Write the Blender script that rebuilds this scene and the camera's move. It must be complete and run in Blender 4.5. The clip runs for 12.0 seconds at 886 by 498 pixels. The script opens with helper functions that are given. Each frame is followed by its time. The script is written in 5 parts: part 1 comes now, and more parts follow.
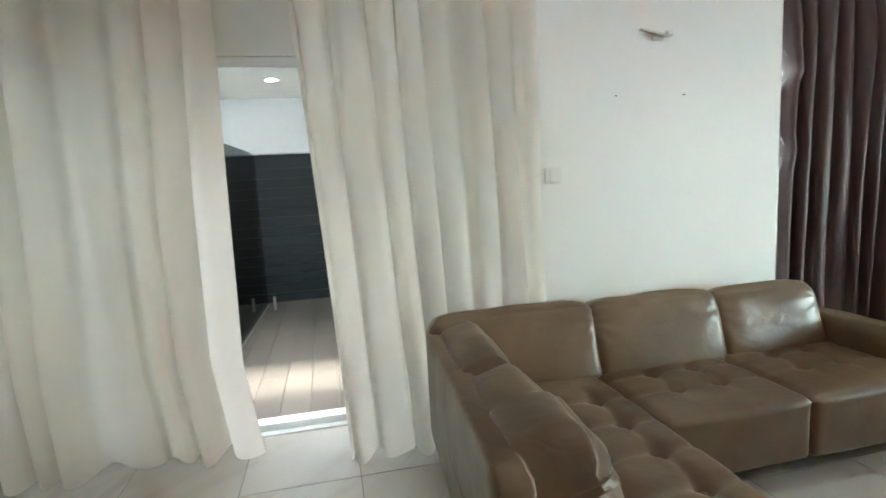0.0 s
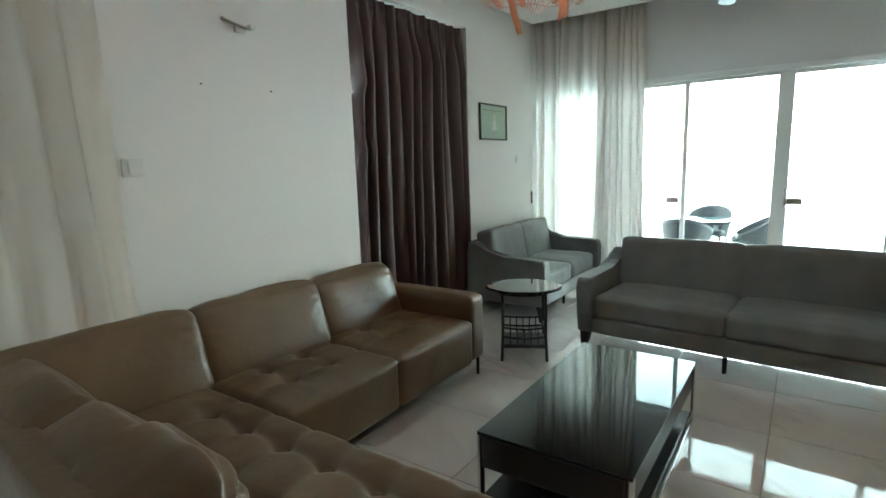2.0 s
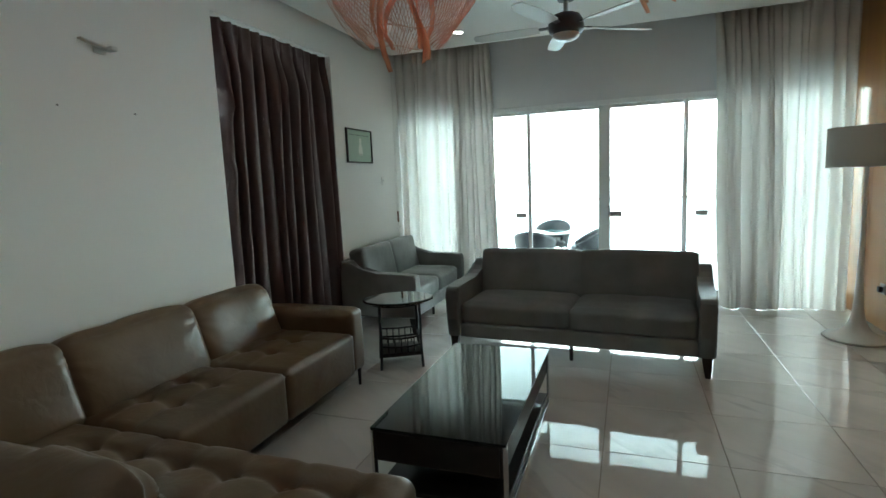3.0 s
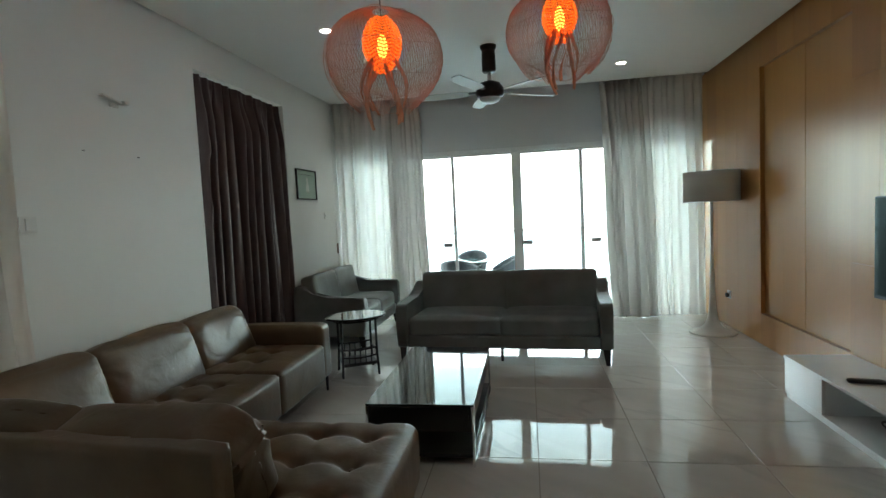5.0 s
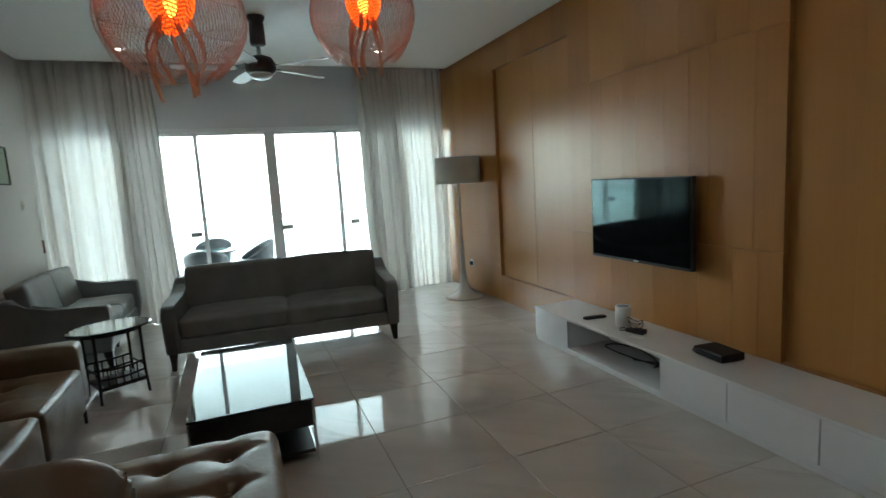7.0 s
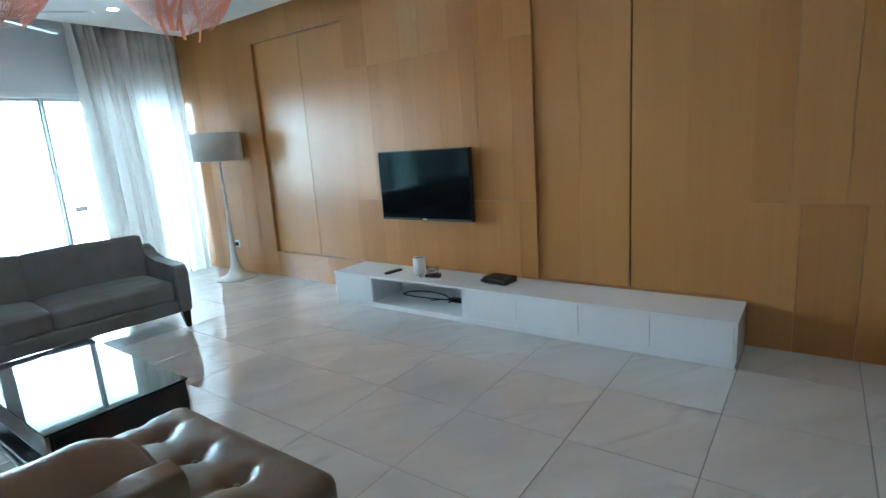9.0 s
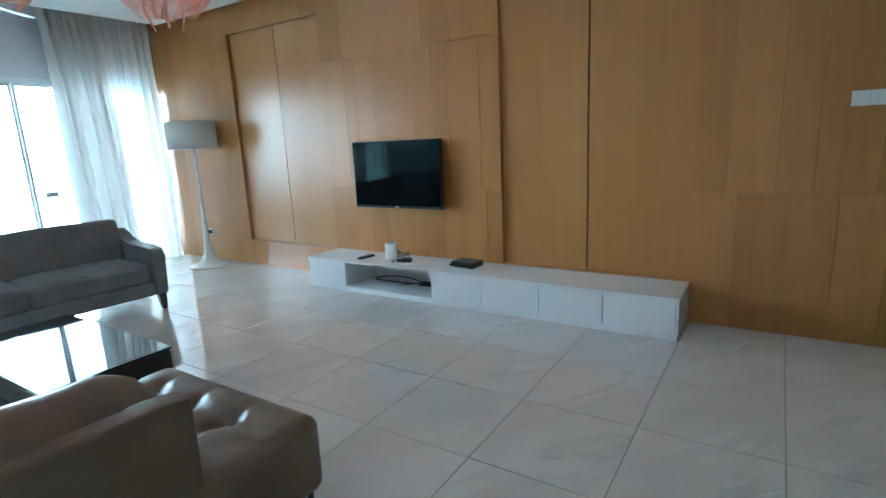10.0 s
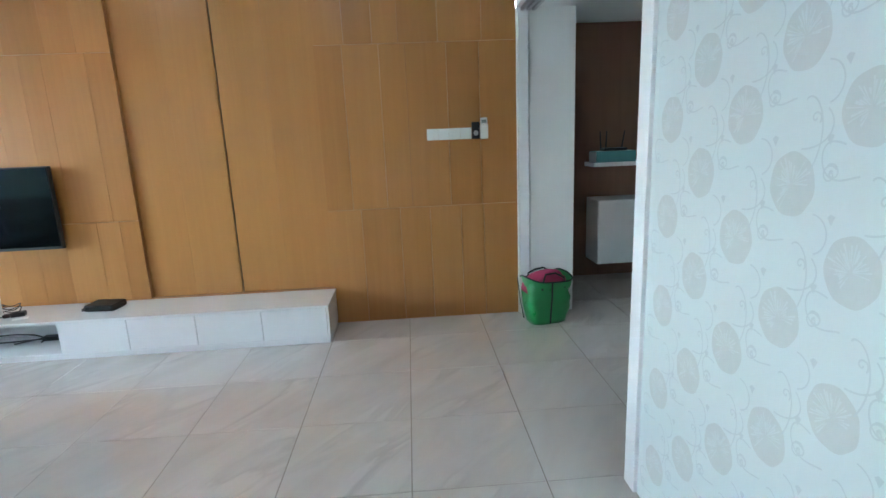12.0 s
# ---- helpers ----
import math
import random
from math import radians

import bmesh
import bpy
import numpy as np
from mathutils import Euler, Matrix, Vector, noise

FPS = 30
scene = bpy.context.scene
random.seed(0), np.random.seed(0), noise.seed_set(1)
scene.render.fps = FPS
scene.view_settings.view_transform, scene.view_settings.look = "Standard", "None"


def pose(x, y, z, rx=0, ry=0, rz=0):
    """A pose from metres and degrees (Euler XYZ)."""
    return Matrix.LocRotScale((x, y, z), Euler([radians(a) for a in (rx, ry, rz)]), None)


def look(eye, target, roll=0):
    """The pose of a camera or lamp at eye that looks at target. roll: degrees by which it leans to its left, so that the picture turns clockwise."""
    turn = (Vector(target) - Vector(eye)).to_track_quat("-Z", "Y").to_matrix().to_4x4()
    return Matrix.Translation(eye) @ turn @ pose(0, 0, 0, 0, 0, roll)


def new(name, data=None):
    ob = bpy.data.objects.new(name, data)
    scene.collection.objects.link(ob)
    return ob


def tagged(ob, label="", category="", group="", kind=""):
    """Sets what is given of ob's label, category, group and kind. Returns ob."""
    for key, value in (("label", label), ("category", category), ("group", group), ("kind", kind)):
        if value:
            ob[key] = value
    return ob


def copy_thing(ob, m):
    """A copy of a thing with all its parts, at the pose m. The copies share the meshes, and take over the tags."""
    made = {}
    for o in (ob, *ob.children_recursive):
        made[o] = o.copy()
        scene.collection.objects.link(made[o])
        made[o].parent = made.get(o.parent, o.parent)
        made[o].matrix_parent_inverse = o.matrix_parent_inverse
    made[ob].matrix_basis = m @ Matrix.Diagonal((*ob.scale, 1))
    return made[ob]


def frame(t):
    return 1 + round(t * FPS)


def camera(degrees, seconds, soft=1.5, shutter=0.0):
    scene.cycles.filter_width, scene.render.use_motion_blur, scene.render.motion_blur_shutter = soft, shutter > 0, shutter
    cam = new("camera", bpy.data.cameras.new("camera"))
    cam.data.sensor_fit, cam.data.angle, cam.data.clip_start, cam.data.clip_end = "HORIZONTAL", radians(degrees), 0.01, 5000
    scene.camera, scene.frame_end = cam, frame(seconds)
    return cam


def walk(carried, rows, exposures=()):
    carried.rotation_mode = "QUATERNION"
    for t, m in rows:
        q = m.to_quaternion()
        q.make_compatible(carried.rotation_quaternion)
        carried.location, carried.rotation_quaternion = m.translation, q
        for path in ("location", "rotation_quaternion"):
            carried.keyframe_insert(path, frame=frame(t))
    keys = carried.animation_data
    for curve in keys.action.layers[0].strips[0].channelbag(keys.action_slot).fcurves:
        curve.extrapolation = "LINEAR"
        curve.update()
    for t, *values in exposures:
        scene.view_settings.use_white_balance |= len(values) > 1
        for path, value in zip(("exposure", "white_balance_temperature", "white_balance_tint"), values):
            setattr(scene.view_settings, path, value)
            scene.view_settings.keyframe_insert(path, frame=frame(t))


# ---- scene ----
cam = camera(81.0, 12.0, 1.5, 0.15)
PATH = [
    (0, (0.427, 0.467, 1.484), (0.847, 2.406, 1.226), -3.0),
    (0.5, (0.448, 0.587, 1.451), (1.265, 2.398, 1.22), -3.1),
    (1, (0.478, 0.652, 1.453), (1.67, 2.235, 1.182), -2.5),
    (1.5, (0.505, 0.641, 1.451), (1.956, 1.987, 1.159), -1.9),
    (2, (0.454, 0.548, 1.461), (2.069, 1.681, 1.135), -1.8),
    (2.5, (0.344, 0.465, 1.453), (2.088, 1.397, 1.153), -2.1),
    (3, (0.181, 0.5, 1.458), (2.046, 1.171, 1.196), -2.4),
    (3.5, (-0.071, 0.522, 1.476), (1.86, 1.004, 1.28), -1.9),
    (5.5, (-0.712, 0.752, 1.435), (1.265, 1.0, 1.268), -3.8),
    (6, (-0.681, 0.929, 1.468), (1.303, 0.959, 1.212), -4.1),
    (6.5, (-0.632, 1.092, 1.481), (1.329, 0.787, 1.227), -3.7),
    (7, (-0.617, 1.248, 1.489), (1.23, 0.529, 1.223), -3.5),
    (7.5, (-0.512, 1.511, 1.452), (1.126, 0.397, 1.175), -3.7),
    (7.7, (-0.469, 1.606, 1.466), (1.086, 0.383, 1.172), -4.1),
    (9.3, (-0.444, 2.306, 1.47), (0.683, 0.708, 1.051), -3.9),
    (9.5, (-0.534, 2.365, 1.482), (0.587, 0.765, 1.05), -4.0),
    (10, (-0.596, 2.409, 1.411), (0.471, 0.769, 0.994), -2.8),
    (10.5, (-0.654, 2.515, 1.425), (0.187, 0.757, 0.983), -3.1),
    (11, (-0.692, 2.656, 1.515), (-0.239, 0.768, 1.047), -3.3),
    (11.5, (-0.752, 2.63, 1.523), (-0.71, 0.68, 1.077), -2.6),
    (12, (-0.778, 2.622, 1.522), (-0.891, 0.672, 1.092), -2.4),
]
EXPOSURES = [(0.0, 5.72, 6350, -1), (0.5, 5.5, 6400, -2), (1.0, 5.3, 6450, -2), (1.5, 5.05, 6500, -2), (2.5, 4.62, 6400, -4), (3.5, 3.93, 6450, -1), (5.5, 3.95, 6550, 0), (7.0, 3.96, 6500, 2), (7.5, 4.2, 6300, 3), (7.7, 4.28, 6200, 3),
             (9.5, 5.45, 5050, -3), (10.0, 5.29, 5050, -3), (10.5, 5.24, 5080, -2), (11.0, 5.75, 5230, 0), (12.0, 6.0, 5480, 3)]
walk(cam, [(t, look(eye, target, roll)) for t, eye, target, roll in PATH], EXPOSURES)


# ---------------------------------------------------------------- light
world = bpy.data.worlds.new("world")
scene.world = world
world.use_nodes = True
wn, wl = world.node_tree.nodes, world.node_tree.links
sky = wn.new("ShaderNodeTexSky")
sky.sky_type = "NISHITA"
sky.sun_disc = False
sky.sun_elevation, sky.sun_rotation = radians(62), radians(250)
sky.air_density, sky.dust_density, sky.ozone_density = 1.0, 2.0, 1.0
wn["Background"].inputs["Strength"].default_value = 0.15
cloud = wn.new("ShaderNodeMix")  # thin even cloud over the sky
cloud.data_type = "RGBA"
cloud.inputs["Factor"].default_value = 0.6
cloud.inputs["B"].default_value = (7.0, 7.2, 7.3, 1)
wl.new(sky.outputs["Color"], cloud.inputs["A"])
wl.new(cloud.outputs["Result"], wn["Background"].inputs["Color"])

sun = new("sun", bpy.data.lights.new("sun", "SUN"))
sun.data.energy, sun.data.angle, sun.data.color = 1.0, radians(12), (1.0, 0.96, 0.9)
sun.matrix_world = look((-20, -8, 40), (0, 0, 0))


# ---------------------------------------------------------------- materials
def nodes_of(name):
    m = bpy.data.materials.new(name)
    m.use_nodes = True
    return m, m.node_tree.nodes, m.node_tree.links, m.node_tree.nodes["Principled BSDF"]


def surface(name, color, rough=0.5, metal=0.0, var=0.12, scale=6.0, bump=0.05, bump_scale=150.0, coat=0.0, stretch=(1, 1, 1), rough_var=0.08):
    """Base colour varied at two scales, roughness wear and a fine relief."""
    m, n, l, b = nodes_of(name)
    tc = n.new("ShaderNodeTexCoord")
    mp = n.new("ShaderNodeMapping")
    mp.inputs["Scale"].default_value = stretch
    l.new(tc.outputs["Object"], mp.inputs["Vector"])
    big, fine = n.new("ShaderNodeTexNoise"), n.new("ShaderNodeTexNoise")
    big.inputs["Scale"].default_value, big.inputs["Detail"].default_value = scale, 5
    fine.inputs["Scale"].default_value, fine.inputs["Detail"].default_value = bump_scale, 3
    l.new(mp.outputs["Vector"], big.inputs["Vector"])
    l.new(mp.outputs["Vector"], fine.inputs["Vector"])
    mix = n.new("ShaderNodeMix")
    mix.data_type = "RGBA"
    mix.inputs["A"].default_value = (*[c * (1 - var) for c in color], 1)
    mix.inputs["B"].default_value = (*[min(1, c * (1 + var)) for c in color], 1)
    avg = n.new("ShaderNodeMath")
    avg.operation = "MULTIPLY_ADD"
    avg.inputs[1].default_value, avg.inputs[2].default_value = 0.35, 0.0
    l.new(fine.outputs["Fac"], avg.inputs[0])
    add = n.new("ShaderNodeMath")
    add.operation = "MULTIPLY_ADD"
    add.inputs[1].default_value = 0.65
    l.new(big.outputs["Fac"], add.inputs[0])
    l.new(avg.outputs[0], add.inputs[2])
    l.new(add.outputs[0], mix.inputs["Factor"])
    l.new(mix.outputs["Result"], b.inputs["Base Color"])
    rr = n.new("ShaderNodeMapRange")
    rr.inputs["To Min"].default_value, rr.inputs["To Max"].default_value = max(0.02, rough - rough_var), min(1, rough + rough_var)
    l.new(big.outputs["Fac"], rr.inputs["Value"])
    l.new(rr.outputs["Result"], b.inputs["Roughness"])
    b.inputs["Metallic"].default_value = metal
    b.inputs["Coat Weight"].default_value = coat
    if bump:
        bp = n.new("ShaderNodeBump")
        bp.inputs["Strength"].default_value, bp.inputs["Distance"].default_value = bump, 0.002
        l.new(fine.outputs["Fac"], bp.inputs["Height"])
        l.new(bp.outputs["Normal"], b.inputs["Normal"])
    return m


def leather(name, color, rough):
    """Grained hide: pebbled cells, soft creases and worn, glossier patches."""
    m, n, l, b = nodes_of(name)
    tc = n.new("ShaderNodeTexCoord")
    cells, crease, patch = n.new("ShaderNodeTexVoronoi"), n.new("ShaderNodeTexNoise"), n.new("ShaderNodeTexNoise")
    cells.inputs["Scale"].default_value = 320
    crease.noise_type = "RIDGED_MULTIFRACTAL"
    crease.inputs["Scale"].default_value, crease.inputs["Detail"].default_value, crease.inputs["Distortion"].default_value = 4.5, 4, 0.9
    patch.inputs["Scale"].default_value, patch.inputs["Detail"].default_value = 3.5, 4
    for t in (cells, crease, patch):
        l.new(tc.outputs["Object"], t.inputs["Vector"])
    ramp = n.new("ShaderNodeValToRGB")
    ramp.color_ramp.elements[0].position, ramp.color_ramp.elements[1].position = 0.3, 0.72
    ramp.color_ramp.elements[0].color = (*[c * 0.82 for c in color], 1)
    ramp.color_ramp.elements[1].color = (*[c * 1.2 for c in color], 1)
    l.new(patch.outputs["Fac"], ramp.inputs["Fac"])
    l.new(ramp.outputs["Color"], b.inputs["Base Color"])
    rr = n.new("ShaderNodeMapRange")
    rr.inputs["To Min"].default_value, rr.inputs["To Max"].default_value = rough + 0.1, rough - 0.06
    l.new(patch.outputs["Fac"], rr.inputs["Value"])
    b.inputs["Specular IOR Level"].default_value = 0.38
    l.new(rr.outputs["Result"], b.inputs["Roughness"])
    b1, b2 = n.new("ShaderNodeBump"), n.new("ShaderNodeBump")
    b1.inputs["Strength"].default_value, b1.inputs["Distance"].default_value = 0.42, -0.006
    b2.inputs["Strength"].default_value, b2.inputs["Distance"].default_value = 0.12, 0.001
    fold = n.new("ShaderNodeTexNoise")
    fold.inputs["Scale"].default_value, fold.inputs["Detail"].default_value, fold.inputs["Distortion"].default_value = 11, 4, 2.2
    b0 = n.new("ShaderNodeBump")
    b0.inputs["Strength"].default_value, b0.inputs["Distance"].default_value = 0.20, 0.010
    l.new(tc.outputs["Object"], fold.inputs["Vector"])
    l.new(fold.outputs["Fac"], b0.inputs["Height"])
    l.new(b0.outputs["Normal"], b1.inputs["Normal"])
    l.new(crease.outputs["Fac"], b1.inputs["Height"])
    l.new(cells.outputs["Distance"], b2.inputs["Height"])
    l.new(b1.outputs["Normal"], b2.inputs["Normal"])
    l.new(b2.outputs["Normal"], b.inputs["Normal"])
    return m


def veneer(name, dark, light, rough=0.33):
    """Upright wood grain; every board takes its own cut and tone."""
    m, n, l, b = nodes_of(name)
    geo, info = n.new("ShaderNodeNewGeometry"), n.new("ShaderNodeObjectInfo")
    shift = n.new("ShaderNodeVectorMath")
    shift.operation = "MULTIPLY_ADD"
    shift.inputs[1].default_value = (7.0, 3.0, 11.0)
    l.new(info.outputs["Random"], shift.inputs[0])
    l.new(geo.outputs["Position"], shift.inputs[2])
    mp = n.new("ShaderNodeMapping")
    mp.inputs["Scale"].default_value = (20, 20, 0.7)
    l.new(shift.outputs["Vector"], mp.inputs["Vector"])
    grain, broad, pores = n.new("ShaderNodeTexNoise"), n.new("ShaderNodeTexNoise"), n.new("ShaderNodeTexNoise")
    grain.inputs["Scale"].default_value, grain.inputs["Detail"].default_value, grain.inputs["Distortion"].default_value = 1.6, 7, 0.8
    broad.inputs["Scale"].default_value, broad.inputs["Detail"].default_value = 0.25, 3
    pores.inputs["Scale"].default_value, pores.inputs["Detail"].default_value = 12, 2
    for t in (grain, broad, pores):
        l.new(mp.outputs["Vector"], t.inputs["Vector"])
    mixf = n.new("ShaderNodeMath")
    mixf.operation = "MULTIPLY_ADD"
    mixf.inputs[1].default_value = 0.27
    l.new(grain.outputs["Fac"], mixf.inputs[0])
    half = n.new("ShaderNodeMath")
    half.operation = "MULTIPLY"
    half.inputs[1].default_value = 0.3
    l.new(broad.outputs["Fac"], half.inputs[0])
    l.new(half.outputs[0], mixf.inputs[2])
    own = n.new("ShaderNodeMath")
    own.operation = "MULTIPLY_ADD"
    own.inputs[1].default_value = 0.30
    l.new(info.outputs["Random"], own.inputs[0])
    l.new(mixf.outputs[0], own.inputs[2])
    ramp = n.new("ShaderNodeValToRGB")
    ramp.color_ramp.elements[0].position, ramp.color_ramp.elements[1].position = 0.18, 0.78
    ramp.color_ramp.elements[0].color, ramp.color_ramp.elements[1].color = (*dark, 1), (*light, 1)
    l.new(own.outputs[0], ramp.inputs["Fac"])
    l.new(ramp.outputs["Color"], b.inputs["Base Color"])
    b.inputs["Roughness"].default_value = rough
    bp = n.new("ShaderNodeBump")
    bp.inputs["Strength"].default_value, bp.inputs["Distance"].default_value = 0.03, 0.001
    l.new(pores.outputs["Fac"], bp.inputs["Height"])
    l.new(bp.outputs["Normal"], b.inputs["Normal"])
    return m


def marble(name):
    """Polished white porcelain with faint grey-brown clouds and veins, each tile cut from its own place."""
    m, n, l, b = nodes_of(name)
    geo, info = n.new("ShaderNodeNewGeometry"), n.new("ShaderNodeObjectInfo")
    shift = n.new("ShaderNodeVectorMath")
    shift.operation = "MULTIPLY_ADD"
    shift.inputs[1].default_value = (13.0, 29.0, 5.0)
    l.new(info.outputs["Random"], shift.inputs[0])
    l.new(geo.outputs["Position"], shift.inputs[2])
    turn, mp = n.new("ShaderNodeMapping"), n.new("ShaderNodeMapping")
    turn.inputs["Rotation"].default_value = (0, 0, radians(-52))
    mp.inputs["Scale"].default_value = (0.75, 2.6, 1.0)
    l.new(shift.outputs["Vector"], turn.inputs["Vector"])
    l.new(turn.outputs["Vector"], mp.inputs["Vector"])
    cloud, vein = n.new("ShaderNodeTexNoise"), n.new("ShaderNodeTexNoise")
    cloud.inputs["Scale"].default_value, cloud.inputs["Detail"].default_value, cloud.inputs["Distortion"].default_value = 1.3, 5, 0.5
    vein.inputs["Scale"].default_value, vein.inputs["Detail"].default_value, vein.inputs["Distortion"].default_value = 1.0, 6, 0.7
    l.new(mp.outputs["Vector"], cloud.inputs["Vector"])
    l.new(mp.outputs["Vector"], vein.inputs["Vector"])
    ramp = n.new("ShaderNodeValToRGB")
    e = ramp.color_ramp.elements
    e[0].position, e[0].color = 0.30, (0.575, 0.538, 0.50, 1)
    e[1].position, e[1].color = 0.60, (0.66, 0.624, 0.587, 1)
    l.new(cloud.outputs["Fac"], ramp.inputs["Fac"])
    vr = n.new("ShaderNodeValToRGB")
    v = vr.color_ramp.elements
    v[0].position, v[0].color = 0.43, (0, 0, 0, 1)
    v[1].position, v[1].color = 0.50, (1, 1, 1, 1)
    v2 = vr.color_ramp.elements.new(0.535)
    v2.color = (0, 0, 0, 1)
    l.new(vein.outputs["Fac"], vr.inputs["Fac"])
    gate = n.new("ShaderNodeMath")
    gate.operation = "MULTIPLY"
    gr = n.new("ShaderNodeMapRange")
    gr.inputs["From Min"].default_value, gr.inputs["From Max"].default_value, gr.inputs["To Max"].default_value = 0.46, 0.66, 0.62
    l.new(cloud.outputs["Fac"], gr.inputs["Value"])
    l.new(vr.outputs["Color"], gate.inputs[0])
    l.new(gr.outputs["Result"], gate.inputs[1])
    mix = n.new("ShaderNodeMix")
    mix.data_type = "RGBA"
    mix.inputs["B"].default_value = (0.47, 0.445, 0.42, 1)
    l.new(gate.outputs[0], mix.inputs["Factor"])
    l.new(ramp.outputs["Color"], mix.inputs["A"])
    l.new(mix.outputs["Result"], b.inputs["Base Color"])
    rr = n.new("ShaderNodeMapRange")
    b.inputs["Specular IOR Level"].default_value = 0.8
    b.inputs["Coat Weight"].default_value, b.inputs["Coat IOR"].default_value, b.inputs["Coat Roughness"].default_value = 0.6, 1.52, 0.02
    rr.inputs["To Min"].default_value, rr.inputs["To Max"].default_value = 0.025, 0.05
    l.new(cloud.outputs["Fac"], rr.inputs["Value"])
    l.new(rr.outputs["Result"], b.inputs["Roughness"])
    wob = n.new("ShaderNodeTexNoise")
    wob.inputs["Scale"].default_value = 2.2
    l.new(shift.outputs["Vector"], wob.inputs["Vector"])
    bp = n.new("ShaderNodeBump")
    bp.inputs["Strength"].default_value, bp.inputs["Distance"].default_value = 0.05, 0.01
    l.new(wob.outputs["Fac"], bp.inputs["Height"])
    l.new(bp.outputs["Normal"], b.inputs["Normal"])
    return m


def cloth(name, color, through_color, trans, clear=0.0, weave=900.0):
    """Woven cloth that lets light through; clear is the share of open weave."""
    m, n, l, b = nodes_of(name)
    tc = n.new("ShaderNodeTexCoord")
    noise_t, fine = n.new("ShaderNodeTexNoise"), n.new("ShaderNodeTexNoise")
    noise_t.inputs["Scale"].default_value, noise_t.inputs["Detail"].default_value = 3, 4
    fine.inputs["Scale"].default_value = weave
    l.new(tc.outputs["Object"], noise_t.inputs["Vector"])
    l.new(tc.outputs["Object"], fine.inputs["Vector"])
    mix = n.new("ShaderNodeMix")
    mix.data_type = "RGBA"
    mix.inputs["A"].default_value = (*[c * 0.92 for c in color], 1)
    mix.inputs["B"].default_value = (*[min(1, c * 1.06) for c in color], 1)
    l.new(noise_t.outputs["Fac"], mix.inputs["Factor"])
    dif, tra, mx = n.new("ShaderNodeBsdfDiffuse"), n.new("ShaderNodeBsdfTranslucent"), n.new("ShaderNodeMixShader")
    l.new(mix.outputs["Result"], dif.inputs["Color"])
    tra.inputs["Color"].default_value = (*through_color, 1)
    mx.inputs["Fac"].default_value = trans
    bp = n.new("ShaderNodeBump")
    bp.inputs["Strength"].default_value, bp.inputs["Distance"].default_value = 0.15, 0.001
    l.new(fine.outputs["Fac"], bp.inputs["Height"])
    l.new(bp.outputs["Normal"], dif.inputs["Normal"])
    l.new(dif.outputs[0], mx.inputs[1])
    l.new(tra.outputs[0], mx.inputs[2])
    out = n["Material Output"]
    if clear:
        tp, m2 = n.new("ShaderNodeBsdfTransparent"), n.new("ShaderNodeMixShader")
        m2.inputs["Fac"].default_value = clear
        l.new(mx.outputs[0], m2.inputs[1])
        l.new(tp.outputs[0], m2.inputs[2])
        l.new(m2.outputs[0], out.inputs["Surface"])
    else:
        l.new(mx.outputs[0], out.inputs["Surface"])
    return m


def pane_glass(name, tint=(0.93, 0.97, 0.96)):
    m, n, l, b = nodes_of(name)
    tp, gl, fr, mx = n.new("ShaderNodeBsdfTransparent"), n.new("ShaderNodeBsdfGlossy"), n.new("ShaderNodeFresnel"), n.new("ShaderNodeMixShader")
    tp.inputs["Color"].default_value = (*tint, 1)
    gl.inputs["Roughness"].default_value = 0.02
    fr.inputs["IOR"].default_value = 1.45
    l.new(fr.outputs[0], mx.inputs["Fac"])
    l.new(tp.outputs[0], mx.inputs[1])
    l.new(gl.outputs[0], mx.inputs[2])
    l.new(mx.outputs[0], n["Material Output"].inputs["Surface"])
    return m


def glow(name, color, strength):
    m, n, l, b = nodes_of(name)
    b.inputs["Base Color"].default_value = (*color, 1)
    b.inputs["Emission Color"].default_value = (*color, 1)
    b.inputs["Emission Strength"].default_value = strength
    return m


PAINT = surface("white_wall_paint", (0.80, 0.80, 0.78), 0.6, var=0.03, scale=1.5, bump=0.08, bump_scale=260)
CEIL = surface("ceiling_paint", (0.84, 0.84, 0.82), 0.7, var=0.02, scale=1.2, bump=0.04, bump_scale=200)
GREYTONE = surface("grey_tone", (0.50, 0.51, 0.52), 0.65, var=0.04, scale=1.5)
LINTEL = surface("lintel_paint", (0.72, 0.73, 0.76), 0.6, var=0.03, scale=1.5)
LACQUER = surface("white_lacquer", (0.80, 0.80, 0.81), 0.16, var=0.02, scale=2, bump=0.0, rough_var=0.04)
WOOD = veneer("oak_veneer", (0.365, 0.158, 0.040), (0.52, 0.248, 0.074), 0.31)
WOODPALE = veneer("pale_oak_veneer", (0.42, 0.192, 0.052), (0.55, 0.272, 0.084), 0.29)
DARKWOOD = veneer("walnut_veneer", (0.13, 0.058, 0.032), (0.24, 0.115, 0.062), 0.4)
TILE = marble("polished_tile")
GROUT = surface("grout", (0.30, 0.27, 0.24), 0.85, var=0.2, scale=20, bump=0.2)
BROWN = leather("brown_leather", (0.136, 0.089, 0.051), 0.32)
GREY = leather("grey_leather", (0.182, 0.193, 0.193), 0.38)
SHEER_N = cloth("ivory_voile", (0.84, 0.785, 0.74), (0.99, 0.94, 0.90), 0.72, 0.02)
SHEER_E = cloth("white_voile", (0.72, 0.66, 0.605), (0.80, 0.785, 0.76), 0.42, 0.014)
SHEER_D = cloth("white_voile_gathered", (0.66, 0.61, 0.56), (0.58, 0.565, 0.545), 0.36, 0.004)
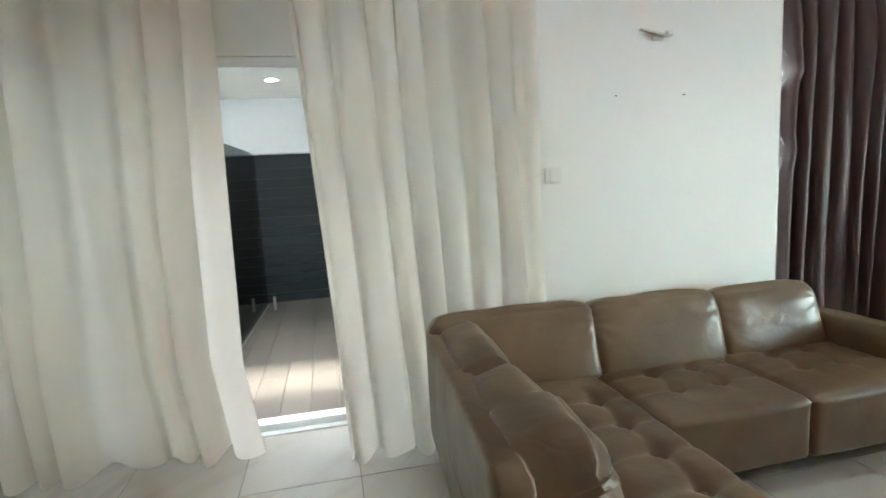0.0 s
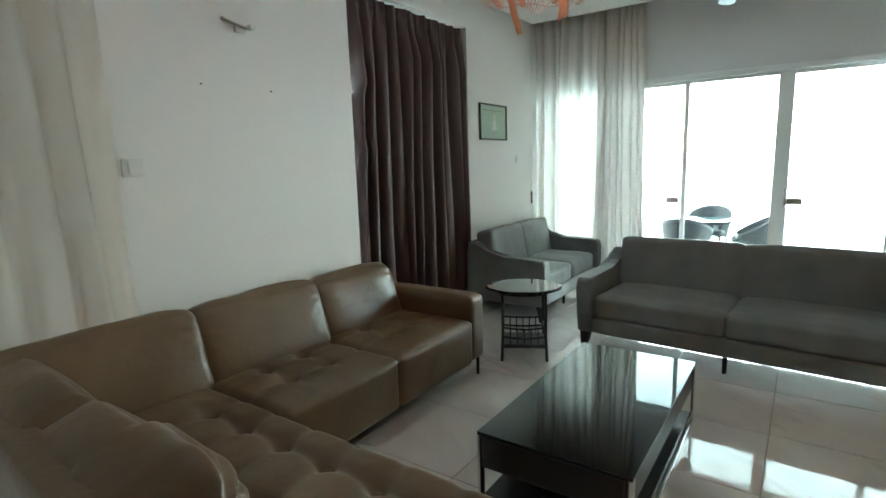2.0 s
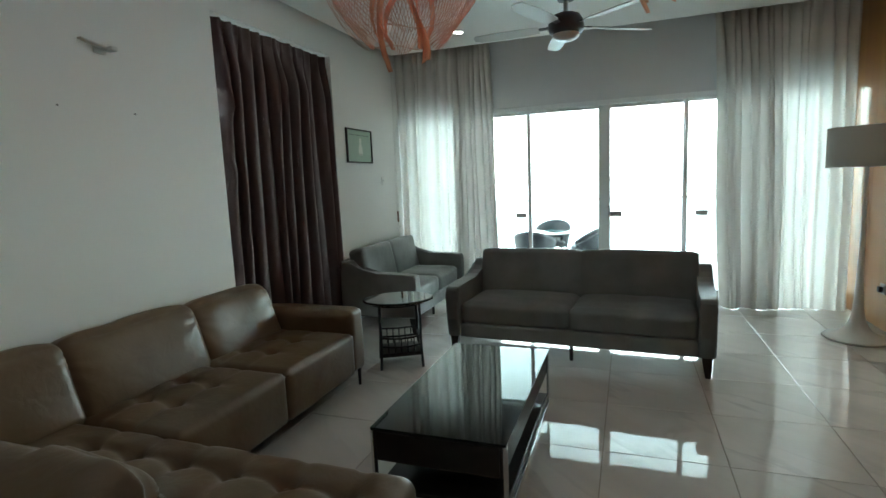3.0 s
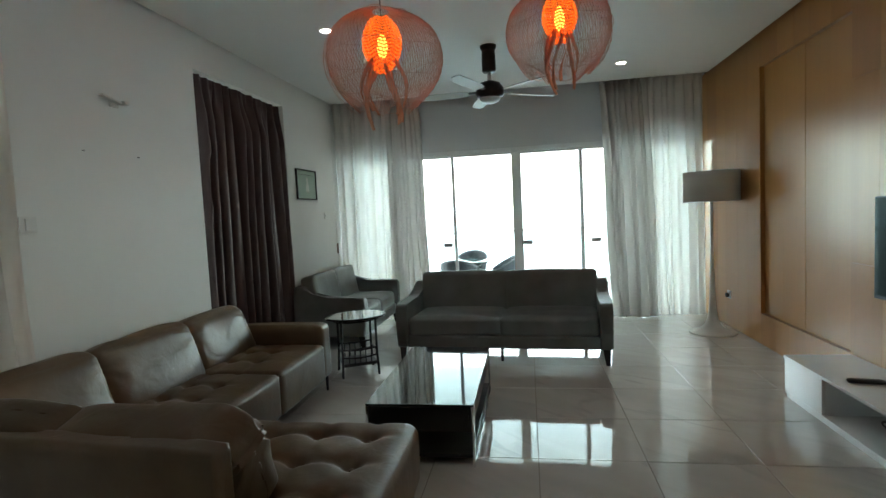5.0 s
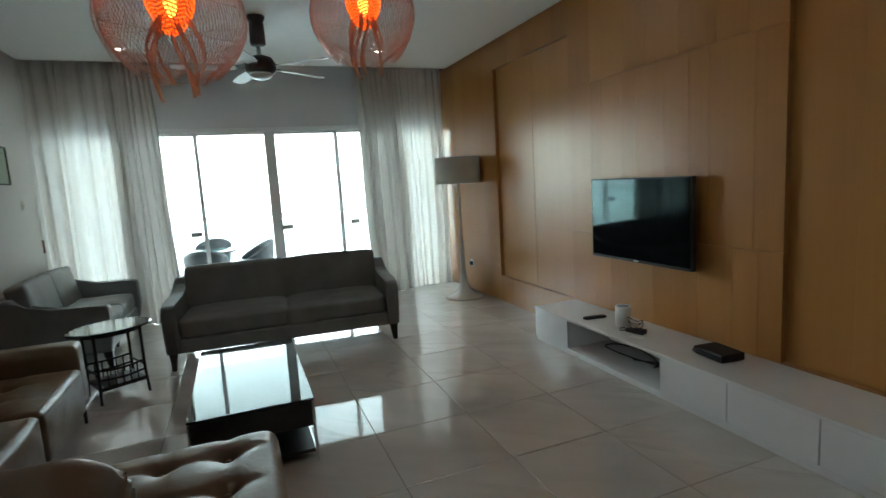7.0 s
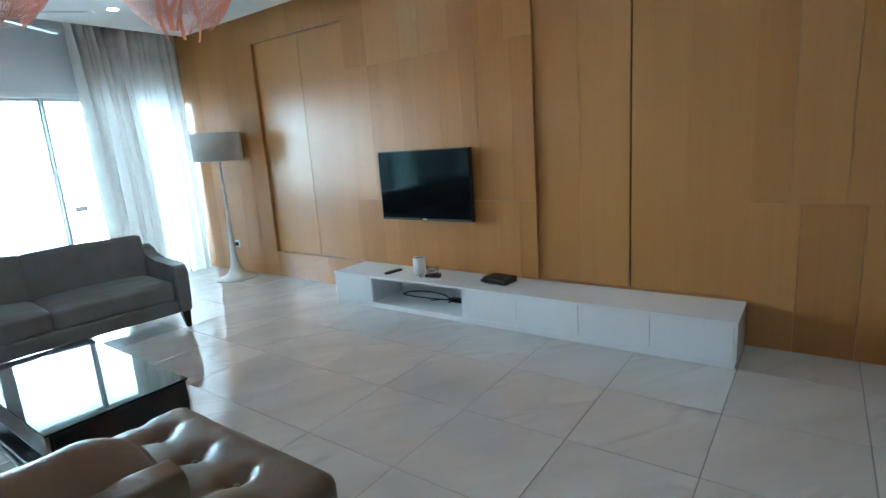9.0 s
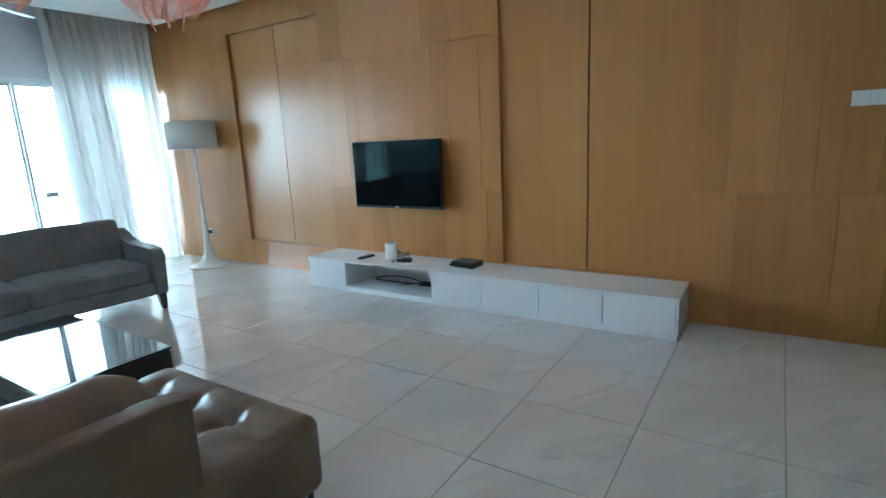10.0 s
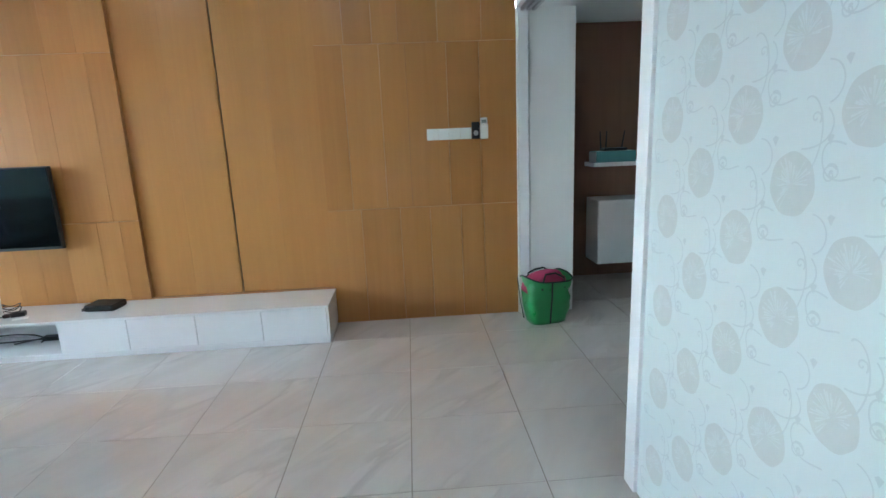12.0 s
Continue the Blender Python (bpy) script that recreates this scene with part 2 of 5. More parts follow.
DRAPE = surface("aubergine_drape", (0.082, 0.050, 0.050), 0.60, var=0.14, scale=5, bump=0.35, bump_scale=500)
GLASS = pane_glass("window_glass")
TEALGLASS = pane_glass("green_glass", (0.55, 0.72, 0.72))
ALU = surface("white_aluminium", (0.82, 0.84, 0.86), 0.45, 0.0, var=0.03, bump=0.0)
CHROME = surface("chrome", (0.75, 0.75, 0.76), 0.12, 1.0, var=0.03, bump=0.0, rough_var=0.04)
STEEL = surface("brushed_steel", (0.5, 0.5, 0.5), 0.3, 1.0, var=0.06, bump=0.02)
BLACKGLASS = surface("black_glass", (0.008, 0.010, 0.012), 0.04, var=0.1, bump=0.0, rough_var=0.02, coat=0.5)
BLACKWOOD = surface("black_stained_wood", (0.016, 0.014, 0.014), 0.32, var=0.25, scale=5, bump=0.06, stretch=(1, 8, 8))
BLACKMETAL = surface("black_metal", (0.018, 0.018, 0.02), 0.45, 0.4, var=0.15, bump=0.04)
BLACKPLASTIC = surface("black_plastic", (0.012, 0.012, 0.013), 0.5, var=0.12, bump=0.05)
WHITEPLASTIC = surface("white_plastic", (0.74, 0.74, 0.72), 0.3, var=0.02, bump=0.0)
SCREEN = surface("screen_glass", (0.004, 0.005, 0.006), 0.06, var=0.1, bump=0.0, rough_var=0.02)
SHADECLOTH = cloth("lamp_shade_cloth", (0.66, 0.64, 0.60), (0.75, 0.72, 0.66), 0.3)
ENAMEL = surface("white_enamel", (0.78, 0.77, 0.74), 0.22, var=0.02, bump=0.0, rough_var=0.05)
COPPER = surface("copper_lattice", (0.64, 0.46, 0.36), 0.4, 0.25, var=0.15, bump=0.0)
RIBBON = cloth("copper_ribbon", (0.68, 0.42, 0.31), (0.90, 0.52, 0.35), 0.55)
EMBER = glow("glowing_orange_shade", (1.0, 0.15, 0.016), 0.10)
FILM, fn, fl, fb = nodes_of("orange_film")
fmix, fclear, fglow = fn.new("ShaderNodeMixShader"), fn.new("ShaderNodeBsdfTransparent"), fn.new("ShaderNodeEmission")
fglow.inputs["Color"].default_value, fglow.inputs["Strength"].default_value = (1.0, 0.07, 0.010, 1), 0.075
fclear.inputs["Color"].default_value = (1.0, 0.75, 0.5, 1)
fmix.inputs["Fac"].default_value = 0.45
fl.new(fclear.outputs[0], fmix.inputs[1])
fl.new(fglow.outputs[0], fmix.inputs[2])
fl.new(fmix.outputs[0], fn["Material Output"].inputs["Surface"])
BULB = glow("warm_bulb", (1.0, 0.42, 0.08), 0.7)
LED = glow("downlight_led", (1.0, 0.97, 0.93), 3.5)
FANLENS = surface("fan_lens", (0.62, 0.64, 0.64), 0.3, var=0.03, bump=0.0)
FANBLADE = surface("satin_grey_blade", (0.50, 0.50, 0.48), 0.45, var=0.05, bump=0.0)
FANBLACK = surface("satin_black_paint", (0.035, 0.036, 0.040), 0.42, var=0.12, bump=0.03)
WALLPAPER = surface("wallpaper_ground", (0.61, 0.655, 0.652), 0.55, var=0.03, scale=2, bump=0.12, bump_scale=400, stretch=(1, 1, 0.25))
PRINT = surface("wallpaper_medallion", (0.535, 0.556, 0.543), 0.5, var=0.08, scale=30, bump=0.2, bump_scale=500)
PRINTDARK = surface("wallpaper_rib", (0.585, 0.615, 0.608), 0.5, var=0.08, scale=30)
VINE = surface("wallpaper_vine", (0.525, 0.562, 0.568), 0.5, var=0.08, scale=30)
GREENBAG = surface("green_woven_plastic", (0.035, 0.24, 0.06), 0.3, var=0.25, scale=9, bump=0.25, bump_scale=120)
PINK = surface("pink_cloth", (0.42, 0.035, 0.11), 0.7, var=0.25, scale=14, bump=0.2)
TRIMDARK = surface("dark_webbing", (0.02, 0.03, 0.03), 0.7, bump=0.2)
TEALBOX = surface("teal_card", (0.11, 0.31, 0.33), 0.5, var=0.1)
DECKTILE = veneer("grey_plank_tile", (0.092, 0.076, 0.066), (0.15, 0.127, 0.112), 0.5)
CHARCOAL = surface("charcoal_slat", (0.012, 0.017, 0.022), 0.35, var=0.2, scale=4, bump=0.03)
RATTAN = surface("dark_rattan", (0.012, 0.014, 0.018), 0.55, var=0.3, scale=60, bump=0.5, bump_scale=180)
CONCRETE = surface("balcony_tile", (0.55, 0.54, 0.52), 0.5, var=0.08, scale=3)
SEA = surface("hazy_sea", (0.30, 0.36, 0.40), 0.3, var=0.1, scale=0.02, bump=0.0)
for m, tint in ((SCREEN, (0.45, 0.75, 0.75, 1)), (BLACKGLASS, (0.68, 0.95, 0.88, 1))):
    m.node_tree.nodes["Principled BSDF"].inputs["Specular Tint"].default_value = tint
ARTPAPER = surface("pale_green_print", (0.42, 0.53, 0.44), 0.7, var=0.08, scale=12)
ARTMARK = surface("print_motif", (0.70, 0.74, 0.66), 0.7, var=0.1, scale=20)
BRASSY = surface("dull_bracket_metal", (0.68, 0.66, 0.62), 0.45, 0.2, var=0.1)


# ---------------------------------------------------------------- mesh helpers
def mesh_of(name, bm, mat, smooth=False):
    me = bpy.data.meshes.new(name)
    bmesh.ops.recalc_face_normals(bm, faces=bm.faces)
    if smooth:
        for f in bm.faces:
            f.smooth = True
    bm.to_mesh(me)
    bm.free()
    me.materials.append(mat)
    return me


def part(name, bm, mat, parent, label="", smooth=False):
    ob = new(name, mesh_of(name, bm, mat, smooth))
    ob.parent = parent
    if label:
        tagged(ob, label)
    return ob


def thing(name, at, label, category, rz=0.0, group=""):
    ob = new(name)
    ob.empty_display_size = 0.1
    ob.matrix_world = pose(*at, 0, 0, rz)
    return tagged(ob, label, category, group)


def structure(name, bm, mat, label, category, smooth=False):
    return tagged(new(name, mesh_of(name, bm, mat, smooth)), label, category, kind="structure")


def add_box(bm, x0, x1, y0, y1, z0, z1, bevel=0.0, seg=2):
    vs = [bm.verts.new((x, y, z)) for x in (x0, x1) for y in (y0, y1) for z in (z0, z1)]
    fs = [bm.faces.new([vs[i] for i in q]) for q in ((0, 1, 3, 2), (4, 6, 7, 5), (0, 4, 5, 1), (2, 3, 7, 6), (0, 2, 6, 4), (1, 5, 7, 3))]
    if bevel:
        es = {e for f in fs for e in f.edges}
        bmesh.ops.bevel(bm, geom=list(es), offset=bevel, segments=seg, affect="EDGES", profile=0.5)
    return bm


def box(x0, x1, y0, y1, z0, z1, bevel=0.0, seg=2):
    return add_box(bmesh.new(), x0, x1, y0, y1, z0, z1, bevel, seg)


def lathe(profile, n=40, cx=0.0, cy=0.0, close=True):
    bm = bmesh.new()
    rings = [[bm.verts.new((cx + r * math.cos(2 * math.pi * k / n), cy + r * math.sin(2 * math.pi * k / n), z)) for k in range(n)] for r, z in profile]
    for a, b in zip(rings, rings[1:]):
        for k in range(n):
            bm.faces.new((a[k], a[(k + 1) % n], b[(k + 1) % n], b[k]))
    if close:
        bm.faces.new(rings[0][::-1])
        bm.faces.new(rings[-1])
    return bm


def add_tube(bm, pts, r, sides=6, cap=True):
    """A tube along points; r is one radius or a list."""
    pts = [Vector(p) for p in pts]
    rings = []
    up = Vector((0, 0, 1))
    for i, p in enumerate(pts):
        d = (pts[min(i + 1, len(pts) - 1)] - pts[max(i - 1, 0)]).normalized()
        s = d.cross(up if abs(d.z) < 0.95 else Vector((1, 0, 0))).normalized()
        t = s.cross(d)
        rad = r[i] if isinstance(r, (list, tuple)) else r
        rings.append([bm.verts.new(p + rad * (math.cos(2 * math.pi * k / sides) * s + math.sin(2 * math.pi * k / sides) * t)) for k in range(sides)])
    for a, b in zip(rings, rings[1:]):
        for k in range(sides):
            bm.faces.new((a[k], a[(k + 1) % sides], b[(k + 1) % sides], b[k]))
    if cap:
        bm.faces.new(rings[0][::-1])
        bm.faces.new(rings[-1])
    return bm


def tube(pts, r, sides=6):
    return add_tube(bmesh.new(), pts, r, sides)


def extrude_profile(pts, axis, a, b, bevel=0.0, seg=3):
    """A closed outline in the plane square to axis, drawn out from a to b."""
    bm = bmesh.new()

    def at(p, w):
        return {"x": (w, p[0], p[1]), "y": (p[0], w, p[1]), "z": (p[0], p[1], w)}[axis]

    lo, hi = [bm.verts.new(at(p, a)) for p in pts], [bm.verts.new(at(p, b)) for p in pts]
    k = len(pts)
    caps = [bm.faces.new(lo[::-1]), bm.faces.new(hi)]
    for i in range(k):
        bm.faces.new((lo[i], lo[(i + 1) % k], hi[(i + 1) % k], hi[i]))
    if bevel:
        bmesh.ops.bevel(bm, geom=[e for f in caps for e in f.edges], offset=bevel, segments=seg, affect="EDGES", profile=0.5)
    return bm


def soft_box(w, d, h, r=0.04, puff=0.02, cuts=16, seed=0, rough=0.004, seams=None):
    """An upholstered block, centred on x and y, standing on z = 0. Rounded, puffed, slightly uneven; seams draw tufts into its top."""
    bm = bmesh.new()
    bmesh.ops.create_cube(bm, size=2.0)
    bmesh.ops.subdivide_edges(bm, edges=bm.edges[:], cuts=cuts, use_grid_fill=True)
    half = Vector((w / 2, d / 2, h / 2))
    for v in bm.verts:
        u = Vector(v.co)
        p = Vector((u.x * half.x, u.y * half.y, u.z * half.z))
        q = Vector([max(-half[i] + r, min(half[i] - r, p[i])) for i in range(3)])
        dirn = p - q
        if dirn.length > 1e-6:
            p = q + dirn.normalized() * r
        p.z += puff * math.copysign(1, u.z) * (1 - u.x ** 4) * (1 - u.y ** 4) * (abs(u.z) ** 3)
        p.x += 0.5 * puff * math.copysign(1, u.x) * (1 - u.y ** 4) * (1 - u.z ** 4) * (abs(u.x) ** 3)
        p.y += 0.5 * puff * math.copysign(1, u.y) * (1 - u.x ** 4) * (1 - u.z ** 4) * (abs(u.y) ** 3)
        nz = noise.noise_vector(Vector((p.x * 5 + seed * 7.1, p.y * 5 + seed * 3.3, p.z * 5)))
        p += nz * rough
        if u.z > 0.5:
            if seams:
                xs, ys, depth, width = seams
                x0, x1, y0, y1 = min(xs) - 0.16, max(xs) + 0.16, min(ys) - 0.16, max(ys) + 0.16
                fade = min(1, max(0, min(p.x - x0, x1 - p.x, p.y - y0, y1 - p.y) / 0.14))
                a = max(math.exp(-((p.x - s) / width) ** 2) for s in xs)
                b = max(math.exp(-((p.y - s) / width) ** 2) for s in ys)
                along = min(1, max(0, min(p.y - y0, y1 - p.y) / 0.10))
                near = min(abs(p.x - q) for q in xs) ** 2 + min(abs(p.y - q) for q in ys) ** 2
                pit = math.exp(-near / 0.034 ** 2) + 0.5 * math.exp(-near / 0.075 ** 2)
                p.z -= depth * (fade * (0.20 * a + 0.62 * pit) + along * 0.17 * b)
        v.co = p
    bmesh.ops.translate(bm, verts=bm.verts, vec=(0, 0, h / 2))
    return bm


def moved(bm, m):
    bmesh.ops.transform(bm, matrix=m, verts=bm.verts)
    return bm


def curtain(name, at, left, right, z0, z1, folds, amp, mat, label, axis, seed, pinch=0.5, sway=0.01, hem=0.012, per=12, wander=0.5, edge=None, pleats=0, flow=1.2):
    """A hanging cloth. left(h), right(h) give its edges along the wall at height share h (0 floor, 1 top)."""
    rnd = random.Random(seed)
    bm = bmesh.new()
    nu, nv = folds * per, 34
    phase = [rnd.uniform(-0.5, 0.5) for _ in range(folds + 2)]
    size = [rnd.uniform(0.35, 1.35) for _ in range(folds + 2)]
    grid = []
    for j in range(nv + 1):
        h = j / nv
        row = []
        a0, a1 = left(h), right(h)
        for i in range(nu + 1):
            s = i / nu
            k = folds * (s + (0.9 * math.sin(2 * math.pi * 1.7 * s + seed) + 0.6 * math.sin(2 * math.pi * 3.1 * s + 2 * seed)) * 0.22 / folds * math.sin(math.pi * s))
            kk = int(max(0, min(folds, k)))
            f = k - kk
            ph = phase[kk] * (1 - f) + phase[kk + 1] * f
            sz = size[kk] * (1 - f) + size[kk + 1] * f
            wave = math.sin(2 * math.pi * k + flow * ph + wander * math.sin(3 * h + ph * 5))
            wave = math.copysign(abs(wave) ** 0.8, wave)
            depth = amp * sz * wave * (1 - pinch * h ** 2) + sway * noise.noise(Vector((k * 0.6 + seed, h * 2.2, seed * 1.7)))
            if pleats:  # sewn pinch pleats close the head and let the cloth fall into looser folds
                head = max(0.0, min(1.0, (h - 0.86) / 0.11))
                depth = depth * (1 - 0.8 * head) + head * 0.026 * abs(math.sin(math.pi * pleats * s)) ** 3 * -1.0
            along = a0 + (a1 - a0) * s + 0.35 * amp * math.cos(2 * math.pi * k + ph) * (1 - 0.5 * h) + sway * noise.noise(Vector((k * 0.5, h * 1.7, seed * 2.3)))
            if edge:
                along += edge(h) * (1 - s) ** 16
            z = z0 + (z1 - z0) * h + (hem * math.sin(2 * math.pi * k + 0.8) if j == 0 else 0)
            row.append(bm.verts.new((along, depth, z) if axis == "x" else (depth, along, z)))
        grid.append(row)
    root = thing(name, at, label, "curtain")
    co = [[v.co.copy() for v in row] for row in grid]
    bm.free()
    for piece, j0, j1 in (("hem", 0, 1), ("cloth", 1, nv - 1), ("heading_tape", nv - 1, nv)):
        bm = bmesh.new()
        rows = [[bm.verts.new(c) for c in co[j]] for j in range(j0, j1 + 1)]
        for a, b in zip(rows, rows[1:]):
            for i in range(nu):
                bm.faces.new((a[i], a[i + 1], b[i + 1], b[i]))
        part(piece, bm, mat, root, smooth=True)
    return root


# ---------------------------------------------------------------- setting
CEILING = 2.96
NORTH, SOUTH, EAST, WEST = 3.235, -1.60, 6.65, -1.67

structure("ground", box(-3000, 3000, -3000, 3000, -31, -30), SEA, "hazy grey-blue sea far below the balcony", "ground")

bm = box(-4.4, 6.75, -2.75, 3.66, -0.22, -0.003)
floor = structure("floor", bm, GROUT, "polished white marble-look tile floor with thin grout joints", "floor")

# north wall: pier with the picture, window opening, and the glazed door set back behind the curtains
bm = bmesh.new()
WIN0, WIN1, WINTOP = 3.215, 4.765, 2.694
add_box(bm, 1.585, WIN0, NORTH, 3.66, -0.2, 3.1)
add_box(bm, WIN1, 6.85, NORTH, 3.66, -0.2, 3.1)
add_box(bm, WIN0, WIN1, NORTH, 3.66, WINTOP, 3.1)
structure("wall_north", bm, PAINT, "smooth white painted wall with a tall window opening", "wall")
bm = bmesh.new()
add_box(bm, -1.95, -1.52, 3.66, 3.86, -0.2, 3.1)
add_box(bm, 1.40, 3.1, 3.66, 3.86, -0.2, 3.1)
add_box(bm, 4.88, 6.85, 3.66, 3.86, -0.2, 3.1)
add_box(bm, -1.52, 1.40, 3.66, 3.86, 2.24, 3.1)
add_box(bm, 3.1, 4.88, 3.66, 3.86, 2.5, 3.1)
structure("wall_north_outer", bm, PAINT, "white outer wall round the yard door and window", "wall")

# east wall: lintel and piers round the wide balcony door
bm = bmesh.new()
add_box(bm, 6.6, 6.85, -1.9, NORTH, 2.30, 3.1)
add_box(bm, 6.6, 6.85, 3.17, NORTH, -0.2, 2.30)
add_box(bm, 6.6, 6.85, -1.9, -1.56, -0.2, 2.30)
structure("wall_east", bm, LINTEL, "plain white lintel wall above the wide balcony doors", "wall")

# west wall with wallpaper, and the wide opening to the hall
bm = box(-1.79, WEST, 0.70, 3.66, -0.2, 3.1)
wall_west = structure("wall_west", bm, WALLPAPER, "pale blue-white wallpapered wall with grey flower medallions and vines", "wall")
bm = bmesh.new()
add_box(bm, -2.12, -1.655, -1.60, 0.70, 2.445, 3.1)
structure("wall_west_header", bm, PAINT, "white header above the hall opening", "wall")
bm = bmesh.new()
add_box(bm, -2.12, -1.752, -1.95, -1.578, -0.2, 2.445)
add_box(bm, -1.752, -1.656, -1.95, -1.60, -0.2, 2.445)
structure("wall_jamb", bm, PAINT, "white painted return wall beside the hall opening", "wall")
bm = box(-2.55, -1.79, 0.72, 0.84, -0.2, 3.1)
structure("wall_pocket", bm, PAINT, "white wall behind the sliding door pocket", "wall")

# hall beyond the opening
bm = bmesh.new()
add_box(bm, -4.4, -4.2, -2.75, 3.66, -0.2, 3.1)
add_box(bm, -4.2, -2.55, 0.84, 1.0, -0.2, 3.1)
structure("wall_hall", bm, PAINT, "plain white hall walls", "wall")
bm = box(-4.2, -2.0, -2.75, -2.62, -0.2, 3.1)
structure("wall_hall_wood", bm, DARKWOOD, "dark brown wood-veneered hall wall", "wall")
bm = box(-2.12, -2.0, -2.62, -1.95, -0.2, 3.1)
structure("wall_hall_side", bm, DARKWOOD, "dark veneered side of the hall niche", "wall")

# ceiling: a hung panel with a shadow gap, and the slab above it
bm = bmesh.new()
add_box(bm, WEST + 0.002, 6.08, SOUTH + 0.055, NORTH - 0.05, CEILING, CEILING + 0.06, 0.003, 1)
structure("ceiling", bm, CEIL, "smooth white hung ceiling with a shadow gap along the walls", "ceiling")
bm = box(-4.4, 6.85, -2.75, 3.86, 3.1, 3.3)
structure("ceiling_slab", bm, CEIL, "white slab above the curtain recess", "ceiling")
bm = box(-4.2, -2.12, -2.62, 0.84, 2.52, 2.6)
structure("ceiling_hall", bm, CEIL, "low white hall ceiling", "ceiling")

# south wall backing; its boards come last in the file
bm = box(-1.655, 6.85, -1.90, -1.672, -0.2, 3.1)
wall_south = structure("wall_south", bm, DARKWOOD, "oak-veneered feature wall with two recessed tall panels", "wall")

# ------------------------------------------------ hall opening: frame, tracks, sliding leaf
root = tagged(new("door_3"), "white sliding door pocketed beside the hall opening", "door", kind="structure")
part("leaf", box(-1.735, -1.700, 0.625, 0.72, 0.012, 2.415, 0.003), LACQUER, root)
part("architrave", box(-1.698, -1.652, 0.648, 0.742, 0.0, 2.443, 0.004), LACQUER, root)
part("jamb", box(-1.742, -1.662, -1.598, -1.560, 0.0, 2.443, 0.003), LACQUER, root)
for k in range(3):
    part("track", box(-1.80 + 0.045 * k, -1.775 + 0.045 * k, -1.57, 0.62, 2.418, 2.444, 0.002), STEEL, root, "grooved metal ceiling track")
lock = part("lock_plate", box(-1.728, -1.706, 0.6215, 0.6245, 1.05, 1.17, 0.001), STEEL, root, "steel edge lock plate")
part("lock_face", box(-1.6995, -1.6975, 0.628, 0.645, 1.05, 1.19, 0.0005), BLACKMETAL, root, "dark edge lock plate")


# ------------------------------------------------ balcony doors
def glazed_leaf(root, axis, at, a, b, z0, z1, stile, mat, depth=0.04):
    """One glazed leaf: two stiles, two rails and a pane."""
    def bx(u0, u1, w0, w1, dep):
        return box(at - dep / 2, at + dep / 2, u0, u1, w0, w1, 0.003, 1) if axis == "y" else box(u0, u1, at - dep / 2, at + dep / 2, w0, w1, 0.003, 1)
    part("stile", bx(a, a + stile, z0, z1, depth), mat, root)
    part("stile", bx(b - stile, b, z0, z1, depth), mat, root)
    part("rail", bx(a + stile, b - stile, z0, z0 + 0.06, depth), mat, root)
    part("rail", bx(a + stile, b - stile, z1 - 0.035, z1, depth), mat, root)
    p = part("pane", bx(a + stile, b - stile, z0 + 0.06, z1 - 0.035, 0.008), GLASS, root, "clear glass")
    p.visible_shadow = False


root = tagged(new("door_1"), "wide aluminium sliding glass doors onto the balcony", "sliding door", kind="structure")
part("head_rail", box(6.60, 6.72, -1.56, 3.17, 2.245, 2.298, 0.004), ALU, root)
part("sill_track", box(6.58, 6.74, -1.56, 3.17, -0.01, 0.035, 0.004), ALU, root)
part("side_post", box(6.60, 6.72, 3.12, 3.168, 0.035, 2.245, 0.003), ALU, root)
part("side_post", box(6.60, 6.72, -1.558, -1.51, 0.035, 2.245, 0.003), ALU, root)
for a, b, x in ((0.70, 1.672, 6.645), (1.642, 2.42, 6.69), (2.40, 3.118, 6.645), (-0.125, 0.79, 6.69), (-0.80, -0.095, 6.645), (-1.51, -0.78, 6.69)):
    glazed_leaf(root, "y", x, a, b, 0.037, 2.243, 0.032 if abs(b - 0.79) > 0.05 and abs(a - 0.70) > 0.05 else 0.045, ALU)
part("center_post", box(6.612, 6.715, 0.698, 0.83, 0.036, 2.244, 0.004), ALU, root)
part("pull_handle", tube([(6.62, 0.715, 0.93), (6.57, 0.712, 0.95), (6.565, 0.71, 1.01), (6.57, 0.712, 1.08), (6.62, 0.715, 1.10)], 0.011, 8), STEEL, root, "curved metal pull")
for y in (1.76, 0.635, -0.28):
    part("glass_tag", box(6.632, 6.637, y - 0.065, y + 0.065, 0.95, 1.01, 0.001, 1), surface("tag_grey", (0.35, 0.34, 0.32), 0.5), root, "small grey label plate on the glass")

# ------------------------------------------------ yard door behind the ivory curtains
root = tagged(new("door_2"), "white aluminium sliding glass door to the covered yard, half open", "sliding door", kind="structure")
part("head_rail", box(-1.52, 1.40, 3.67, 3.80, 2.18, 2.238, 0.004), ALU, root)
part("sill_track", box(-1.52, 1.40, 3.69, 3.79, -0.01, 0.05, 0.004), ALU, root)
part("threshold", box(-1.52, 1.40, 3.632, 3.688, -0.02, 0.006, 0.002), GREYTONE, root, "grey stone threshold")
part("threshold", box(-1.52, 1.40, 3.792, 3.858, -0.05, 0.004, 0.002), GREYTONE, root, "grey stone threshold")
part("side_post", box(-1.52, -1.47, 3.67, 3.80, 0.05, 2.18, 0.003), ALU, root)
part("side_post", box(1.35, 1.40, 3.67, 3.80, 0.05, 2.18, 0.003), ALU, root)
glazed_leaf(root, "x", 3.715, -1.47, -0.24, 0.052, 2.178, 0.06, ALU)
glazed_leaf(root, "x", 3.715, 0.46, 1.35, 0.052, 2.178, 0.06, ALU)
glazed_leaf(root, "x", 3.765, 0.44, 1.34, 0.052, 2.178, 0.06, ALU)

